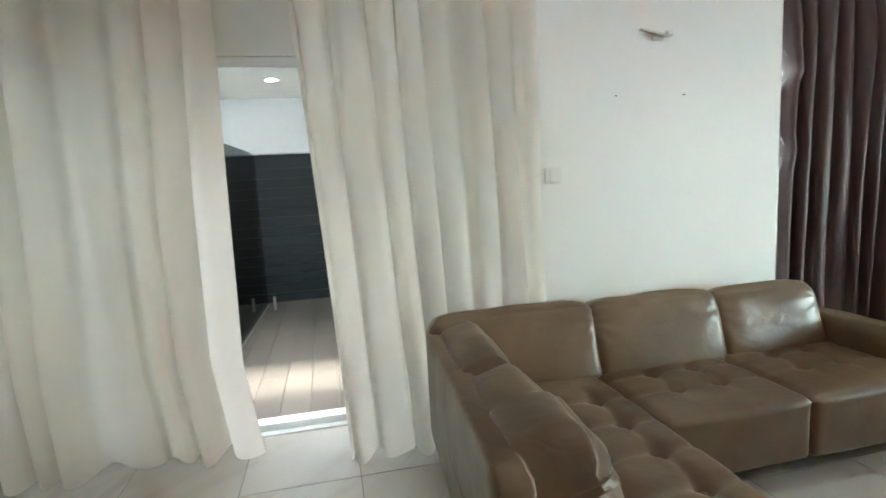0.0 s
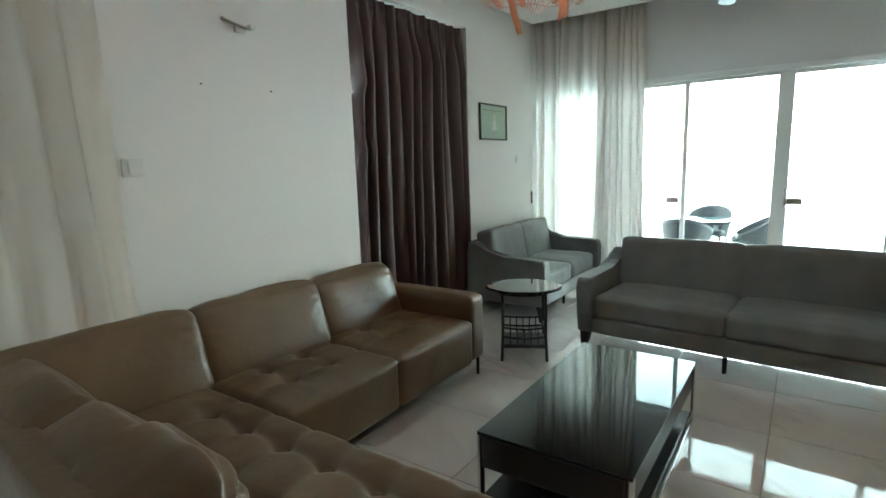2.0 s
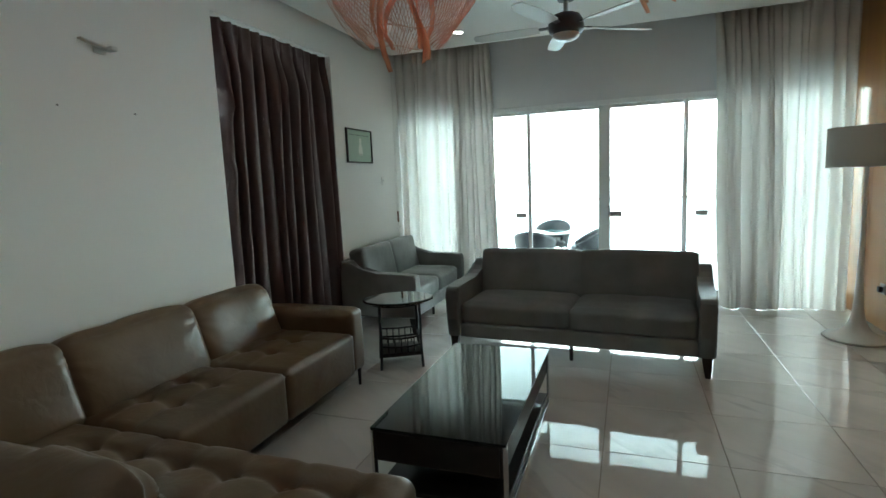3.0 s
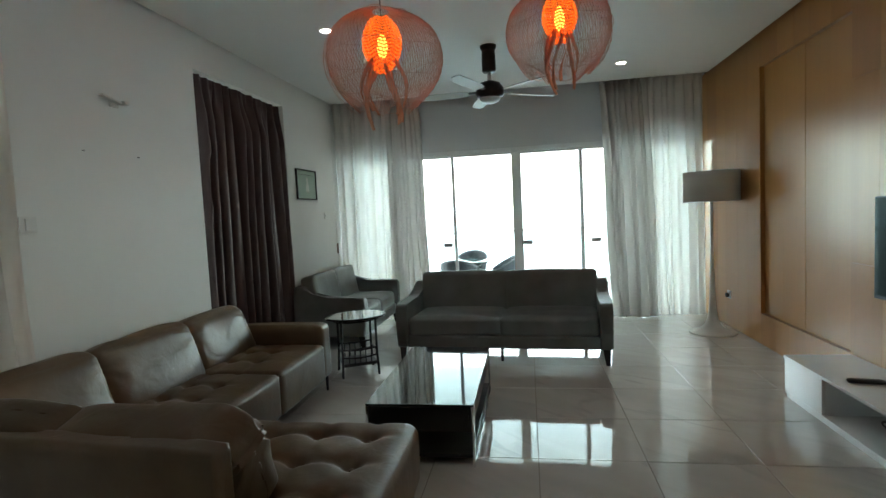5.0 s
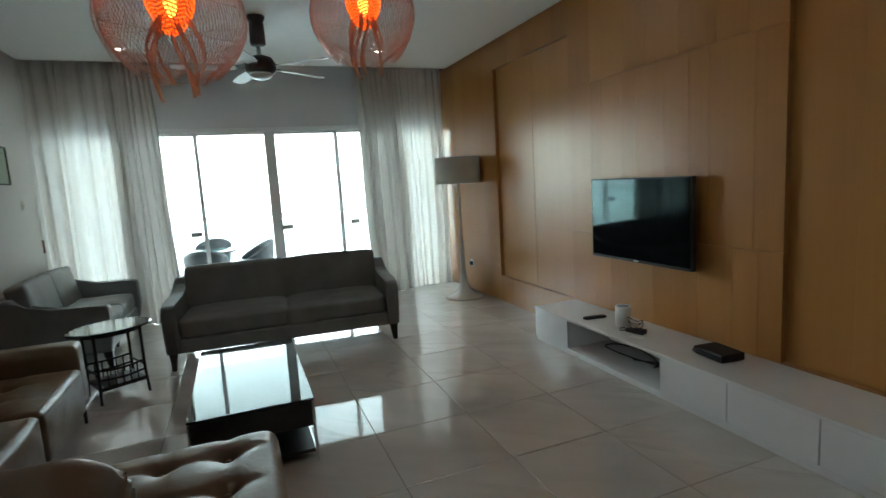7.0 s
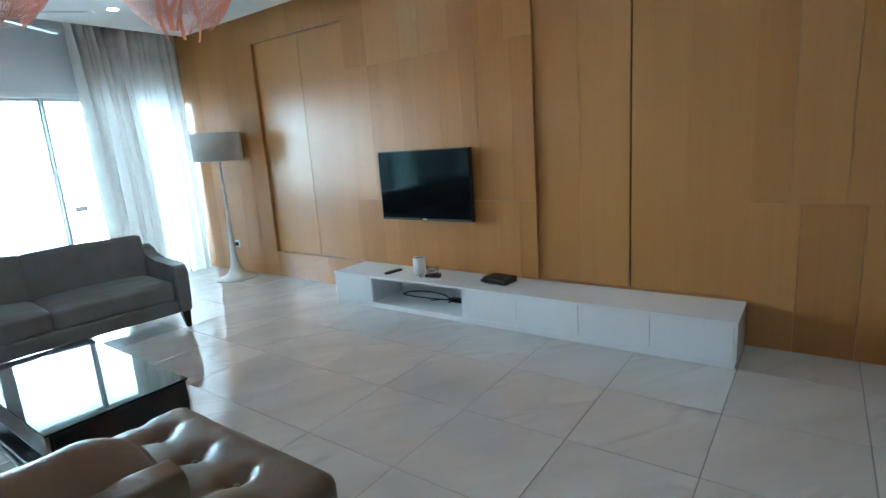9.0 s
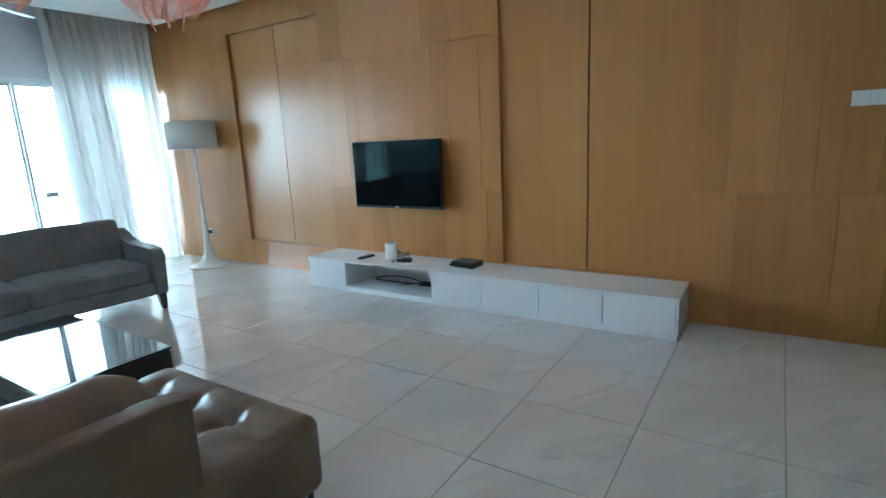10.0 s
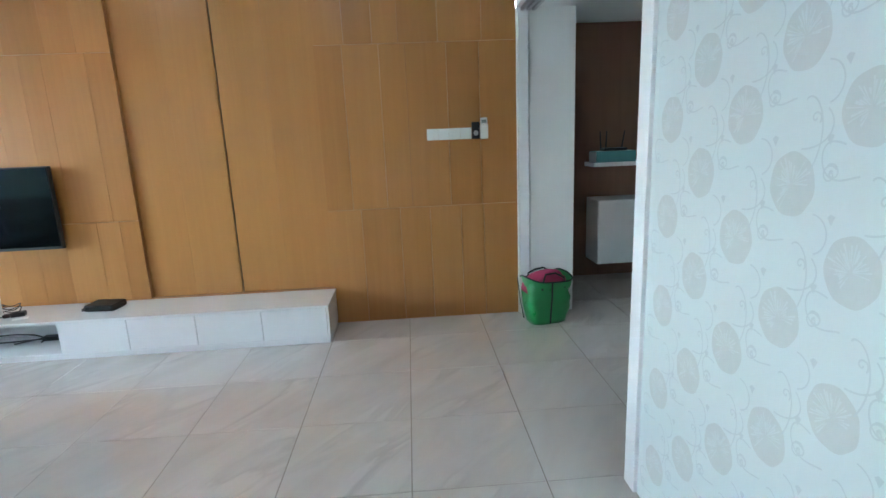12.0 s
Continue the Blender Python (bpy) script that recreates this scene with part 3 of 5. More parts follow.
# ------------------------------------------------ window behind the dark drape
root = tagged(new("window_1"), "tall aluminium-framed window hidden by a dark drape", "window", kind="structure")
part("window_frame", box(3.1, 3.16, 3.70, 3.78, 0.0, 2.5, 0.003), ALU, root)
part("window_frame", box(4.82, 4.88, 3.70, 3.78, 0.0, 2.5, 0.003), ALU, root)
part("window_frame", box(3.16, 4.82, 3.70, 3.78, 2.44, 2.5, 0.003), ALU, root)
part("window_frame", box(3.16, 4.82, 3.70, 3.78, 0.0, 0.06, 0.003), ALU, root)
part("window_frame", box(3.96, 4.02, 3.70, 3.78, 0.06, 2.44, 0.003), ALU, root)
part("window_frame", box(3.16, 4.82, 3.71, 3.77, 1.72, 1.80, 0.003), ALU, root)
for a, b in ((3.16, 3.96), (4.02, 4.82)):
    p = part("pane", box(a, b, 3.735, 3.743, 0.06, 2.44), GLASS, root, "clear glass")
    p.visible_shadow = False

# ------------------------------------------------ covered yard outside
bm = box(-4.0, 6.85, 3.86, 9.0, -0.30, -0.045)
deck = structure("yard_floor", bm, GROUT, "grey-brown plank tiles in the covered yard", "floor")
bm = box(-3.2, 3.0, 7.9, 8.1, -0.05, 2.9)
structure("yard_wall", bm, PAINT, "white rendered yard wall", "wall")
structure("wall_yard", box(2.2, 2.35, 3.86, 8.1, -0.05, 2.9), PAINT, "white rendered side wall of the yard", "wall")
structure("wall_yard_far", box(-3.1, -2.95, 3.86, 8.1, -0.05, 2.9), PAINT, "white rendered far side wall of the yard", "wall")
bm = box(-2.95, 2.2, 4.225, 7.4, 2.62, 2.75)
structure("yard_ceiling", bm, CEIL, "white soffit over the yard with recessed lights", "ceiling")
# grey tone on the beam stands in for shade on its face
bm = box(-2.95, 2.2, 7.4, 7.62, 1.94, 2.75, 0.004, 1)
structure("yard_beam", bm, GREYTONE, "beam at the edge of the yard roof, toned grey for shade", "beam")
screen = thing("louvre_screen", (0.1, 7.66, -0.05), "near-black horizontal louvre screen closing the yard", "screen")
part("frame", box(-1.3, 1.5, 0.02, 0.06, 0.0, 2.1, 0.003), CHARCOAL, screen)
for k in range(16):
    part("slat", moved(box(-1.28, 1.48, -0.012, 0.012, 0.0, 0.12, 0.002, 1), pose(0, 0, 0.04 + 0.127 * k, 4)), CHARCOAL, screen)
gs = thing("glass_screen", (-0.47, 6.6, -0.045), "frameless green-tinted glass screen standing in the yard", "glass screen", -2)
part("pane", box(-0.012, 0.0, -0.9, 0.95, 0.02, 2.0, 0.001, 1), TEALGLASS, gs)
part("foot_rail", box(-0.025, 0.013, -0.92, 0.97, 0.0, 0.03, 0.002, 1), STEEL, gs)
post = thing("bollard_tap", (-0.32, 7.2, -0.045), "short grey pipe standing on the yard floor", "pipe")
part("pipe", tube([(0, 0, 0), (0, 0, 0.2)], 0.018, 10), STEEL, post)

# ------------------------------------------------ balcony
# slab is out of view, added to cut sky light on floor and chairs
structure("balcony_shade_slab", box(6.85, 11.4, -4.0, 6.5, 2.95, 3.15), CEIL, "unseen white slab added over the balcony to cut sky light", "ceiling")
bm = box(6.74, 9.6, -4.0, 6.5, -0.30, -0.02)
structure("balcony_floor", bm, CONCRETE, "pale tiled balcony floor", "floor")
rail = tagged(new("balcony_railing"), "clear glass balcony railing with a slim white top rail", "railing", kind="structure")
part("top_rail", box(9.50, 9.54, -4.0, 6.5, 1.02, 1.05, 0.004, 1), LACQUER, rail)
part("kerb", box(9.44, 9.60, -4.0, 6.5, -0.02, 0.10, 0.004, 1), CONCRETE, rail)
for k in range(7):
    p = part("pane", box(9.515, 9.527, -3.95 + 1.5 * k, -2.48 + 1.5 * k, 0.10, 1.02), GLASS, rail, "clear glass")
    p.visible_shadow = False


def tub_chair(at, rz):
    """A moulded tub chair: wrapped shell, seat pad, four splayed legs. Opens towards -y."""
    root = thing("tub_chair", at, "dark rattan tub chair on the balcony", "chair", rz, "balcony chairs")
    bm = bmesh.new()
    n, rows = 28, 7
    outer, inner = [], []
    for j in range(rows + 1):
        h = j / rows
        ro, ri = [], []
        for i in range(n + 1):
            a = -0.78 * math.pi + 1.56 * math.pi * i / n
            top = 0.46 + 0.27 * max(0, math.cos(a * 0.62)) ** 1.3
            z = 0.30 + (top - 0.30) * h
            r = 0.25 + 0.05 * h
            ro.append(bm.verts.new((r * math.sin(a), r * math.cos(a) * 0.95 + 0.05, z)))
            ri.append(bm.verts.new(((r - 0.03) * math.sin(a), (r - 0.03) * math.cos(a) * 0.95 + 0.05, z)))
        outer.append(ro)
        inner.append(ri)
    for g in (outer, inner):
        for a, b in zip(g, g[1:]):
            for i in range(n):
                bm.faces.new((a[i], a[i + 1], b[i + 1], b[i]))
    for i in range(n):
        bm.faces.new((outer[-1][i], outer[-1][i + 1], inner[-1][i + 1], inner[-1][i]))
        bm.faces.new((outer[0][i], outer[0][i + 1], inner[0][i + 1], inner[0][i]))
    for j in range(rows):
        for i in (0, n):
            bm.faces.new((outer[j][i], outer[j + 1][i], inner[j + 1][i], inner[j][i]))
    part("shell", bm, RATTAN, root, smooth=True)
    part("seat", moved(soft_box(0.46, 0.44, 0.09, 0.04, 0.02, 8), pose(0, 0.0, 0.33)), RATTAN, root, smooth=True)
    for sx in (-1, 1):
        for sy in (-1, 1):
            part("leg", tube([(0.19 * sx, 0.02 + 0.17 * sy, 0.33), (0.25 * sx, 0.02 + 0.23 * sy, 0.0)], [0.018, 0.011], 8), BLACKMETAL, root)
    return root


tub = tub_chair((7.55, 1.74, -0.02), 84)
copy_thing(tub, pose(8.95, 1.70, -0.02, 0, 0, -96))
copy_thing(tub, pose(8.15, 1.08, -0.02, 0, 0, -172))
tb = thing("balcony_table", (8.32, 1.66, -0.02), "round glass-topped balcony table", "table")
part("top", lathe([(0.36, 0.60), (0.37, 0.606), (0.36, 0.612)], 36), TEALGLASS, tb)
part("ring", lathe([(0.30, 0.57), (0.33, 0.57), (0.33, 0.598), (0.30, 0.598)], 36, close=False), RATTAN, tb)
part("pedestal", lathe([(0.20, 0.0), (0.19, 0.02), (0.10, 0.06), (0.08, 0.3), (0.12, 0.55), (0.2, 0.59)], 24), RATTAN, tb, smooth=True)

# ------------------------------------------------ curtains
def lerp(a, b):
    return lambda h: a + (b - a) * h


curtain("ivory_curtain", (0, 3.45, 0), lerp(-1.64, -1.64), lambda h: -0.14 + 0.05 * h + 0.10 * max(0, 0.18 - h) * 5, 0.02, 3.08, 8, 0.095, SHEER_N, "ivory voile curtain drawn across the yard door, puddling at its edge", "x", 3, 0.3, 0.045, hem=0.02, wander=0.9, flow=2.4)
curtain("ivory_curtain", (0, 3.15, 0), lambda h: 0.44 - 0.19 * h, lambda h: 1.56 + 0.05 * (1 - h), 0.03, 2.957, 8, 0.066, SHEER_N, "ivory voile curtain hanging beside the white wall", "x", 8, 0.3, 0.03, hem=0.022, wander=0.8, flow=2.4)
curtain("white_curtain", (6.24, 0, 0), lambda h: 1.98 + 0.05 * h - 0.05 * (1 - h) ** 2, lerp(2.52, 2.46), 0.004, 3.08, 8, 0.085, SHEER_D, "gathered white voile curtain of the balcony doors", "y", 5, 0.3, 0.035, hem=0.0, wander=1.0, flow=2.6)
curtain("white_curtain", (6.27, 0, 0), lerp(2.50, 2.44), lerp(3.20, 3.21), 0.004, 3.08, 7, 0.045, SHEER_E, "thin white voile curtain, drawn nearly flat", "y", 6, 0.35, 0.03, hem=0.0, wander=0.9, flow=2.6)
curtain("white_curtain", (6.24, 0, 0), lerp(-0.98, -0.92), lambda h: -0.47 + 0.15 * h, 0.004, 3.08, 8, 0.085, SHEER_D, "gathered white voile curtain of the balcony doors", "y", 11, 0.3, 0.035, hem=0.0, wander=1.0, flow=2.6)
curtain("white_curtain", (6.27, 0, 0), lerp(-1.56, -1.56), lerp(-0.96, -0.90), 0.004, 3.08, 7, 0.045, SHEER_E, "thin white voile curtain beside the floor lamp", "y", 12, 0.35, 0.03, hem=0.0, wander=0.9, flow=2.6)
curtain("dark_drape", (0, 3.305, 0), lerp(3.235, 3.24), lerp(4.775, 4.755), 0.015, 2.682, 11, 0.092, DRAPE, "dark aubergine pleated blackout drape filling the window recess", "x", 21, 0.0, 0.02, wander=0.7, edge=lambda h: 0.12 * math.exp(-((h - 0.775) / 0.026) ** 2) + 0.07 * math.exp(-((h - 0.577) / 0.022) ** 2), pleats=24, per=20, flow=2.6)
cr = thing("curtain_rail", (3.99, 3.335, 2.655), "white curtain rail above the dark drape", "curtain rail")
part("rail", box(-0.765, 0.765, 0.03, 0.06, 0.0, 0.03, 0.003), LACQUER, cr)


# ---------------------------------------------------------------- brown corner sofa
OX, OY = 1.70, 2.30
sofa = thing("corner_sofa", (OX, OY, 0), "large brown leather corner sofa with a tufted chaise", "sofa")


def at_sofa(bm, x, y, z, rx=0, ry=0, rz=0):
    return moved(bm, pose(x - OX, y - OY, z, rx, ry, rz))


# seats of the run along the wall
seat_mid = part("seat", at_sofa(soft_box(0.745, 0.78, 0.30, 0.035, 0.016, 44, 1, 0.004, seams=([-0.12, 0.12], [-0.10, 0.10], 0.045, 0.026)), 2.127, 2.68, 0.13), BROWN, sofa, "brown leather seat with four shallow tufts", True)
seat_end = part("seat", at_sofa(soft_box(0.755, 0.78, 0.30, 0.035, 0.016, 44, 2, 0.004, seams=([-0.12, 0.13], [-0.08, 0.12], 0.036, 0.026)), 2.885, 2.68, 0.13), BROWN, sofa, "", True)
# chaise with buttoned squares
xs = [-0.20, 0.06, 0.32]
ys = [-0.70, -0.46, -0.22, 0.02, 0.26, 0.50]
chaise = soft_box(0.985, 1.80, 0.31, 0.055, 0.014, 66, 3, 0.004, seams=(xs, ys, 0.060, 0.026))
for v in chaise.verts:  # narrower towards the corner, along the slanting back
    if v.co.x < -0.2:
        v.co.x += 0.10 * max(0, min(1, (v.co.y + 0.45) / 1.2)) * min(1, (-0.2 - v.co.x) / 0.15)
chaise_seat = part("chaise_seat", at_sofa(chaise, 1.262, 2.09, 0.125), BROWN, sofa, "deep-buttoned brown leather chaise", True)
for x in xs:
    for y in ys:
        part("button", at_sofa(lathe([(0.004, 0.0), (0.012, 0.002), (0.011, 0.007), (0.004, 0.010)], 10), 1.265 + x, 2.09 + y, 0.392), BROWN, chaise_seat)
# arm and backs
part("arm", at_sofa(soft_box(0.165, 0.82, 0.445, 0.03, 0.012, 14, 4, 0.004), 3.352, 2.72, 0.13), BROWN, sofa, "", True)
part("back_panel", at_sofa(soft_box(2.44, 0.12, 0.51, 0.03, 0.004, 14, 5, 0.003), 2.15, 3.13, 0.13), BROWN, sofa, "", True)
part("back_panel", at_sofa(soft_box(0.12, 1.48, 0.585, 0.025, 0.004, 14, 6, 0.003), 0.890, 2.385, 0.13, 0, 0, -3.5), BROWN, sofa, "", True)


def back_cushion(w, seed, d=0.22, h=0.42, plump=0.03, gather=0.3, square=False):
    """A slumped leather cushion: thick foot, thin rolled top, gathered creases that run in from its ends."""
    bm = soft_box(w, d, h, 0.036 if square else 0.040 + 0.085 * gather, plump, 40, seed, 0.006)
    full = gather
    for v in bm.verts:
        x, y, z = v.co
        t, e = z / h, abs(x) / (w / 2)
        gather = 0.12 if square and x > 0 else full
        y *= 1.12 - 0.42 * (1 - 0.5 * gather) * max(0, t) ** 1.6
        y *= 1 - 0.30 * gather * (max(0, e - 0.6) / 0.4) ** 1.5
        z -= 0.035 * (0.1 + 2.4 * gather ** 2) * max(0, e - 0.55) ** 1.5 * t * 3
        z += 0.010 * noise.noise(Vector((x * 4.0, seed * 2.0, 0))) * t
        # creases fan out of the upper corners
        ang = math.atan2(z - 0.75 * h, (w / 2 - abs(x)) + 0.03)
        dist = math.hypot(z - 0.75 * h, w / 2 - abs(x))
        pull = math.exp(-(dist / 0.16) ** 2)
        side = math.copysign(1, y)
        y += side * 0.016 * gather * math.sin(ang * 11 + seed) * pull
        z += 0.006 * gather * math.sin(ang * 9 + seed * 2) * pull
        slack = noise.noise(Vector((x * 3 + seed, z * 9, seed * 1.3)))
        ridge = 1 - abs(noise.noise(Vector((x * 4 + z * 5 + seed * 3, z * 6 - x * 3, seed * 0.7)))) * 2
        y += side * (0.004 * slack - 0.005 * max(0, ridge - 0.76))
        v.co = (x, y, z)
    return bm


part("back_cushion", at_sofa(back_cushion(0.90, 11, gather=0.15), 1.345, 2.965, 0.365, -14), BROWN, sofa, "", True)
part("back_cushion", at_sofa(back_cushion(0.805, 12, gather=0.15), 2.160, 2.955, 0.360, -15), BROWN, sofa, "", True)
part("back_cushion", at_sofa(back_cushion(0.72, 13, gather=0.2), 2.895, 2.965, 0.345, -14), BROWN, sofa, "", True)
part("back_cushion", at_sofa(back_cushion(0.77, 14, 0.31, 0.35, 0.03, 1.0, True), 1.085, 2.015, 0.392, -17, 0, 88), BROWN, sofa, "worn brown leather cushion gathered at its end", True)
part("back_cushion", at_sofa(back_cushion(0.66, 15, 0.28, 0.36, 0.025, 0.12, True), 1.100, 2.715, 0.398, -16, 0, 87), BROWN, sofa, "", True)
for x0, x1, owner in ((1.765, 2.492, seat_mid), (2.515, 3.255, seat_end)):
    part("piping", tube([(x0 - OX, 2.303 - OY, 0.405), ((x0 + x1) / 2 - OX, 2.297 - OY, 0.409), (x1 - OX, 2.303 - OY, 0.405)], 0.006, 6), BROWN, owner, "", True)
part("piping", tube([(1.738 - OX, 1.25 - OY, 0.40), (1.746 - OX, 1.8 - OY, 0.405), (1.738 - OX, 2.28 - OY, 0.40)], 0.006, 6), BROWN, chaise_seat, "", True)
for x, y in ((3.395, 2.345), (1.70, 1.235), (0.83, 1.235), (0.98, 3.02), (3.36, 3.05), (1.80, 2.36)):
    part("leg", at_sofa(lathe([(0.008, 0.0), (0.010, 0.005), (0.013, 0.135)], 10), x, y, 0.0), BLACKMETAL, sofa, "thin dark metal leg")


# ---------------------------------------------------------------- grey sofas
def grey_sofa(name, W, at, rz, label, depth=0.84):
    """Two seats between curved arms on a plinth rail. Front towards -y."""
    root = thing(name, at, label, "sofa", rz, "grey leather sofas")
    D = depth
    part("plinth", moved(soft_box(W - 0.04, D - 0.04, 0.13, 0.02, 0.004, 8, 1, 0.002), pose(0, 0, 0.14)), GREY, root, "", True)
    cw = (W - 0.24) / 2
    for k, sx in enumerate((-1, 1)):
        part("seat_cushion", moved(soft_box(cw, D - 0.22, 0.18, 0.04, 0.02, 20, 3 + k, 0.005), pose(sx * cw / 2, -0.075, 0.255)), GREY, root, "", True)
        part("back_cushion", moved(soft_box(cw + 0.03, 0.17, 0.42, 0.03, 0.012, 20, 6 + k, 0.005), pose(sx * cw / 2, D / 2 - 0.20, 0.385, -11)), GREY, root, "", True)
    part("back_frame", moved(soft_box(W - 0.10, 0.10, 0.56, 0.03, 0.004, 10, 8, 0.002), pose(0, D / 2 - 0.07, 0.15, -5)), GREY, root, "", True)
    # arm outline: low rounded front, a sweep up to the back
    out = [(-D / 2 + 0.01, 0.15), (-D / 2 - 0.015, 0.30), (-D / 2 - 0.01, 0.50)]
    out += [(-D / 2 + 0.03 - 0.04 * math.cos(t), 0.535 + 0.04 * math.sin(t)) for t in (0.2, 0.7, 1.2)]
    out += [(-D / 2 + 0.12, 0.578), (0.0, 0.585), (0.12, 0.592), (0.20, 0.615), (0.25, 0.65), (0.28, 0.69), (0.30, 0.705), (D / 2 - 0.04, 0.70), (D / 2, 0.62), (D / 2 + 0.01, 0.15)]
    for sx in (-1, 1):
        a, b = sorted((sx * (W / 2 - 0.115), sx * W / 2))
        part("arm", extrude_profile(out, "x", a, b, 0.022, 4), GREY, root, "", False)
    for sx in (-1, 1):
        for sy in (-1, 1):
            lx, ly = sx * (W / 2 - 0.06), sy * (D / 2 - 0.05)
            bm = bmesh.new()
            top = [bm.verts.new((lx + 0.035 * a, ly + 0.035 * b, 0.15)) for a, b in ((-1, -1), (1, -1), (1, 1), (-1, 1))]
            low = [bm.verts.new((lx + 0.018 * a + 0.01 * sx, ly + 0.018 * b + 0.012 * sy, 0.0)) for a, b in ((-1, -1), (1, -1), (1, 1), (-1, 1))]
            bm.faces.new(top)
            bm.faces.new(low[::-1])
            for k in range(4):
                bm.faces.new((low[k], low[(k + 1) % 4], top[(k + 1) % 4], top[k]))
            part("leg", bm, BLACKWOOD, root, "tapered black wooden leg")
    part("center_leg", lathe([(0.014, 0.0), (0.016, 0.14)], 10, 0, -D / 2 + 0.12), BLACKWOOD, root)
    return root


grey_sofa("three_seat_sofa", 2.03, (4.545, 0.895, 0), -94.5, "dark grey leather sofa facing the coffee table, back to the balcony")
grey_sofa("loveseat", 1.54, (5.40, 2.80, 0), 0, "grey leather loveseat in the corner below the picture", 0.80)

# ---------------------------------------------------------------- coffee table
ct = thing("coffee_table", (2.78, 1.285, 0), "low black coffee table with glossy glass top and chrome frame", "coffee table")
CX, CY = 0.625, 0.315
part("top_glass", box(-CX, CX, -CY, CY, 0.352, 0.362, 0.002), BLACKGLASS, ct, "glossy black glass top")
part("apron", box(-CX + 0.004, CX - 0.004, -CY + 0.016, CY - 0.016, 0.205, 0.351, 0.003), BLACKWOOD, ct)
part("drawer_front", box(-CX - 0.002, -CX + 0.0035, -CY + 0.03, CY - 0.03, 0.215, 0.345, 0.001, 1), BLACKWOOD, ct)
part("shelf", box(-CX + 0.01, CX - 0.01, -CY + 0.016, CY - 0.016, 0.05, 0.072, 0.003), BLACKWOOD, ct, "black lower shelf")
for sy in (-1, 1):
    ya, yb = sorted((sy * (CY - 0.014), sy * CY))
    for sx in (-1, 1):
        xa, xb = sorted((sx * (CX - 0.035), sx * CX))
        part("leg", box(xa, xb, ya, yb, 0.0, 0.350, 0.002), CHROME, ct, "flat chrome leg")
    part("foot_bar", box(-CX + 0.035, CX - 0.035, ya, yb, 0.0, 0.03, 0.002), CHROME, ct, "flat chrome bar")

# ---------------------------------------------------------------- side table with a rack
st = thing("side_table", (3.90, 2.24, 0), "oval dark-topped side table with a black slatted magazine rack", "side table", -62)
ov = lathe([(0.27, 0.520), (0.285, 0.526), (0.285, 0.534), (0.27, 0.540)], 44)
for v in ov.verts:
    v.co.y *= 0.80
part("top", ov, BLACKGLASS, st, "oval dark glossy top")
ring = lathe([(0.20, 0.495), (0.215, 0.495), (0.215, 0.519), (0.20, 0.519)], 36, close=False)
for v in ring.verts:
    v.co.y *= 0.8
part("collar", ring, BLACKMETAL, st)
LEGS = [(-0.155, -0.14), (0.155, -0.14), (-0.155, 0.14), (0.155, 0.14)]
for x, y in LEGS:
    part("leg", tube([(x * 1.06, y * 1.08, 0), (x, y, 0.2), (x * 1.0, y, 0.515)], 0.011, 8), BLACKMETAL, st)
for z in (0.255, 0.185):
    for sy in (-1, 1):
        part("rack_rail", tube([(-0.155, 0.14 * sy, z), (-0.08, 0.15 * sy, z - 0.008), (0.0, 0.155 * sy, z - 0.012), (0.08, 0.15 * sy, z - 0.008), (0.155, 0.14 * sy, z)], 0.008, 6), BLACKMETAL, st)
for sx in (-1, 1):
    part("rack_end", tube([(0.155 * sx, -0.14, 0.22), (0.155 * sx, 0.14, 0.22)], 0.008, 6), BLACKMETAL, st)
for k in range(5):
    for sy in (-1, 1):
        x = -0.10 + 0.05 * k
        part("rack_bar", tube([(x, 0.150 * sy, 0.12), (x, 0.150 * sy, 0.245)], 0.005, 5), BLACKMETAL, st)
part("rack_tray", box(-0.155, 0.155, -0.145, 0.145, 0.095, 0.125, 0.006), BLACKWOOD, st)

# ---------------------------------------------------------------- floor lamp
fl = thing("floor_lamp", (5.310, -1.315, 0), "white floor lamp with a trumpet foot and drum shade", "floor lamp")
prof = [(0.235, 0.0), (0.24, 0.006), (0.235, 0.014), (0.19, 0.026), (0.13, 0.05), (0.085, 0.09), (0.058, 0.15), (0.042, 0.24), (0.032, 0.36), (0.025, 0.52), (0.019, 0.75), (0.014, 1.0), (0.0125, 1.60)]
part("stem", lathe(prof, 40), ENAMEL, fl, "white trumpet-shaped stem", True)
part("shade", lathe([(0.272, 1.43), (0.275, 1.43), (0.275, 1.745), (0.272, 1.745), (0.272, 1.43)], 48, close=False), SHADECLOTH, fl, "pale grey drum shade", True)
part("shade_trim", lathe([(0.271, 1.425), (0.277, 1.425), (0.277, 1.433), (0.271, 1.433), (0.271, 1.425)], 48, close=False), ENAMEL, fl)
for a in (0, 120, 240):
    part("shade_strut", tube([(0, 0, 1.59), (0.272 * math.cos(radians(a)), 0.272 * math.sin(radians(a)), 1.62)], 0.003, 5), STEEL, fl)
part("bulb", lathe([(0.012, 1.60), (0.03, 1.64), (0.033, 1.67), (0.02, 1.70), (0.004, 1.71)], 16), WHITEPLASTIC, fl, "", True)

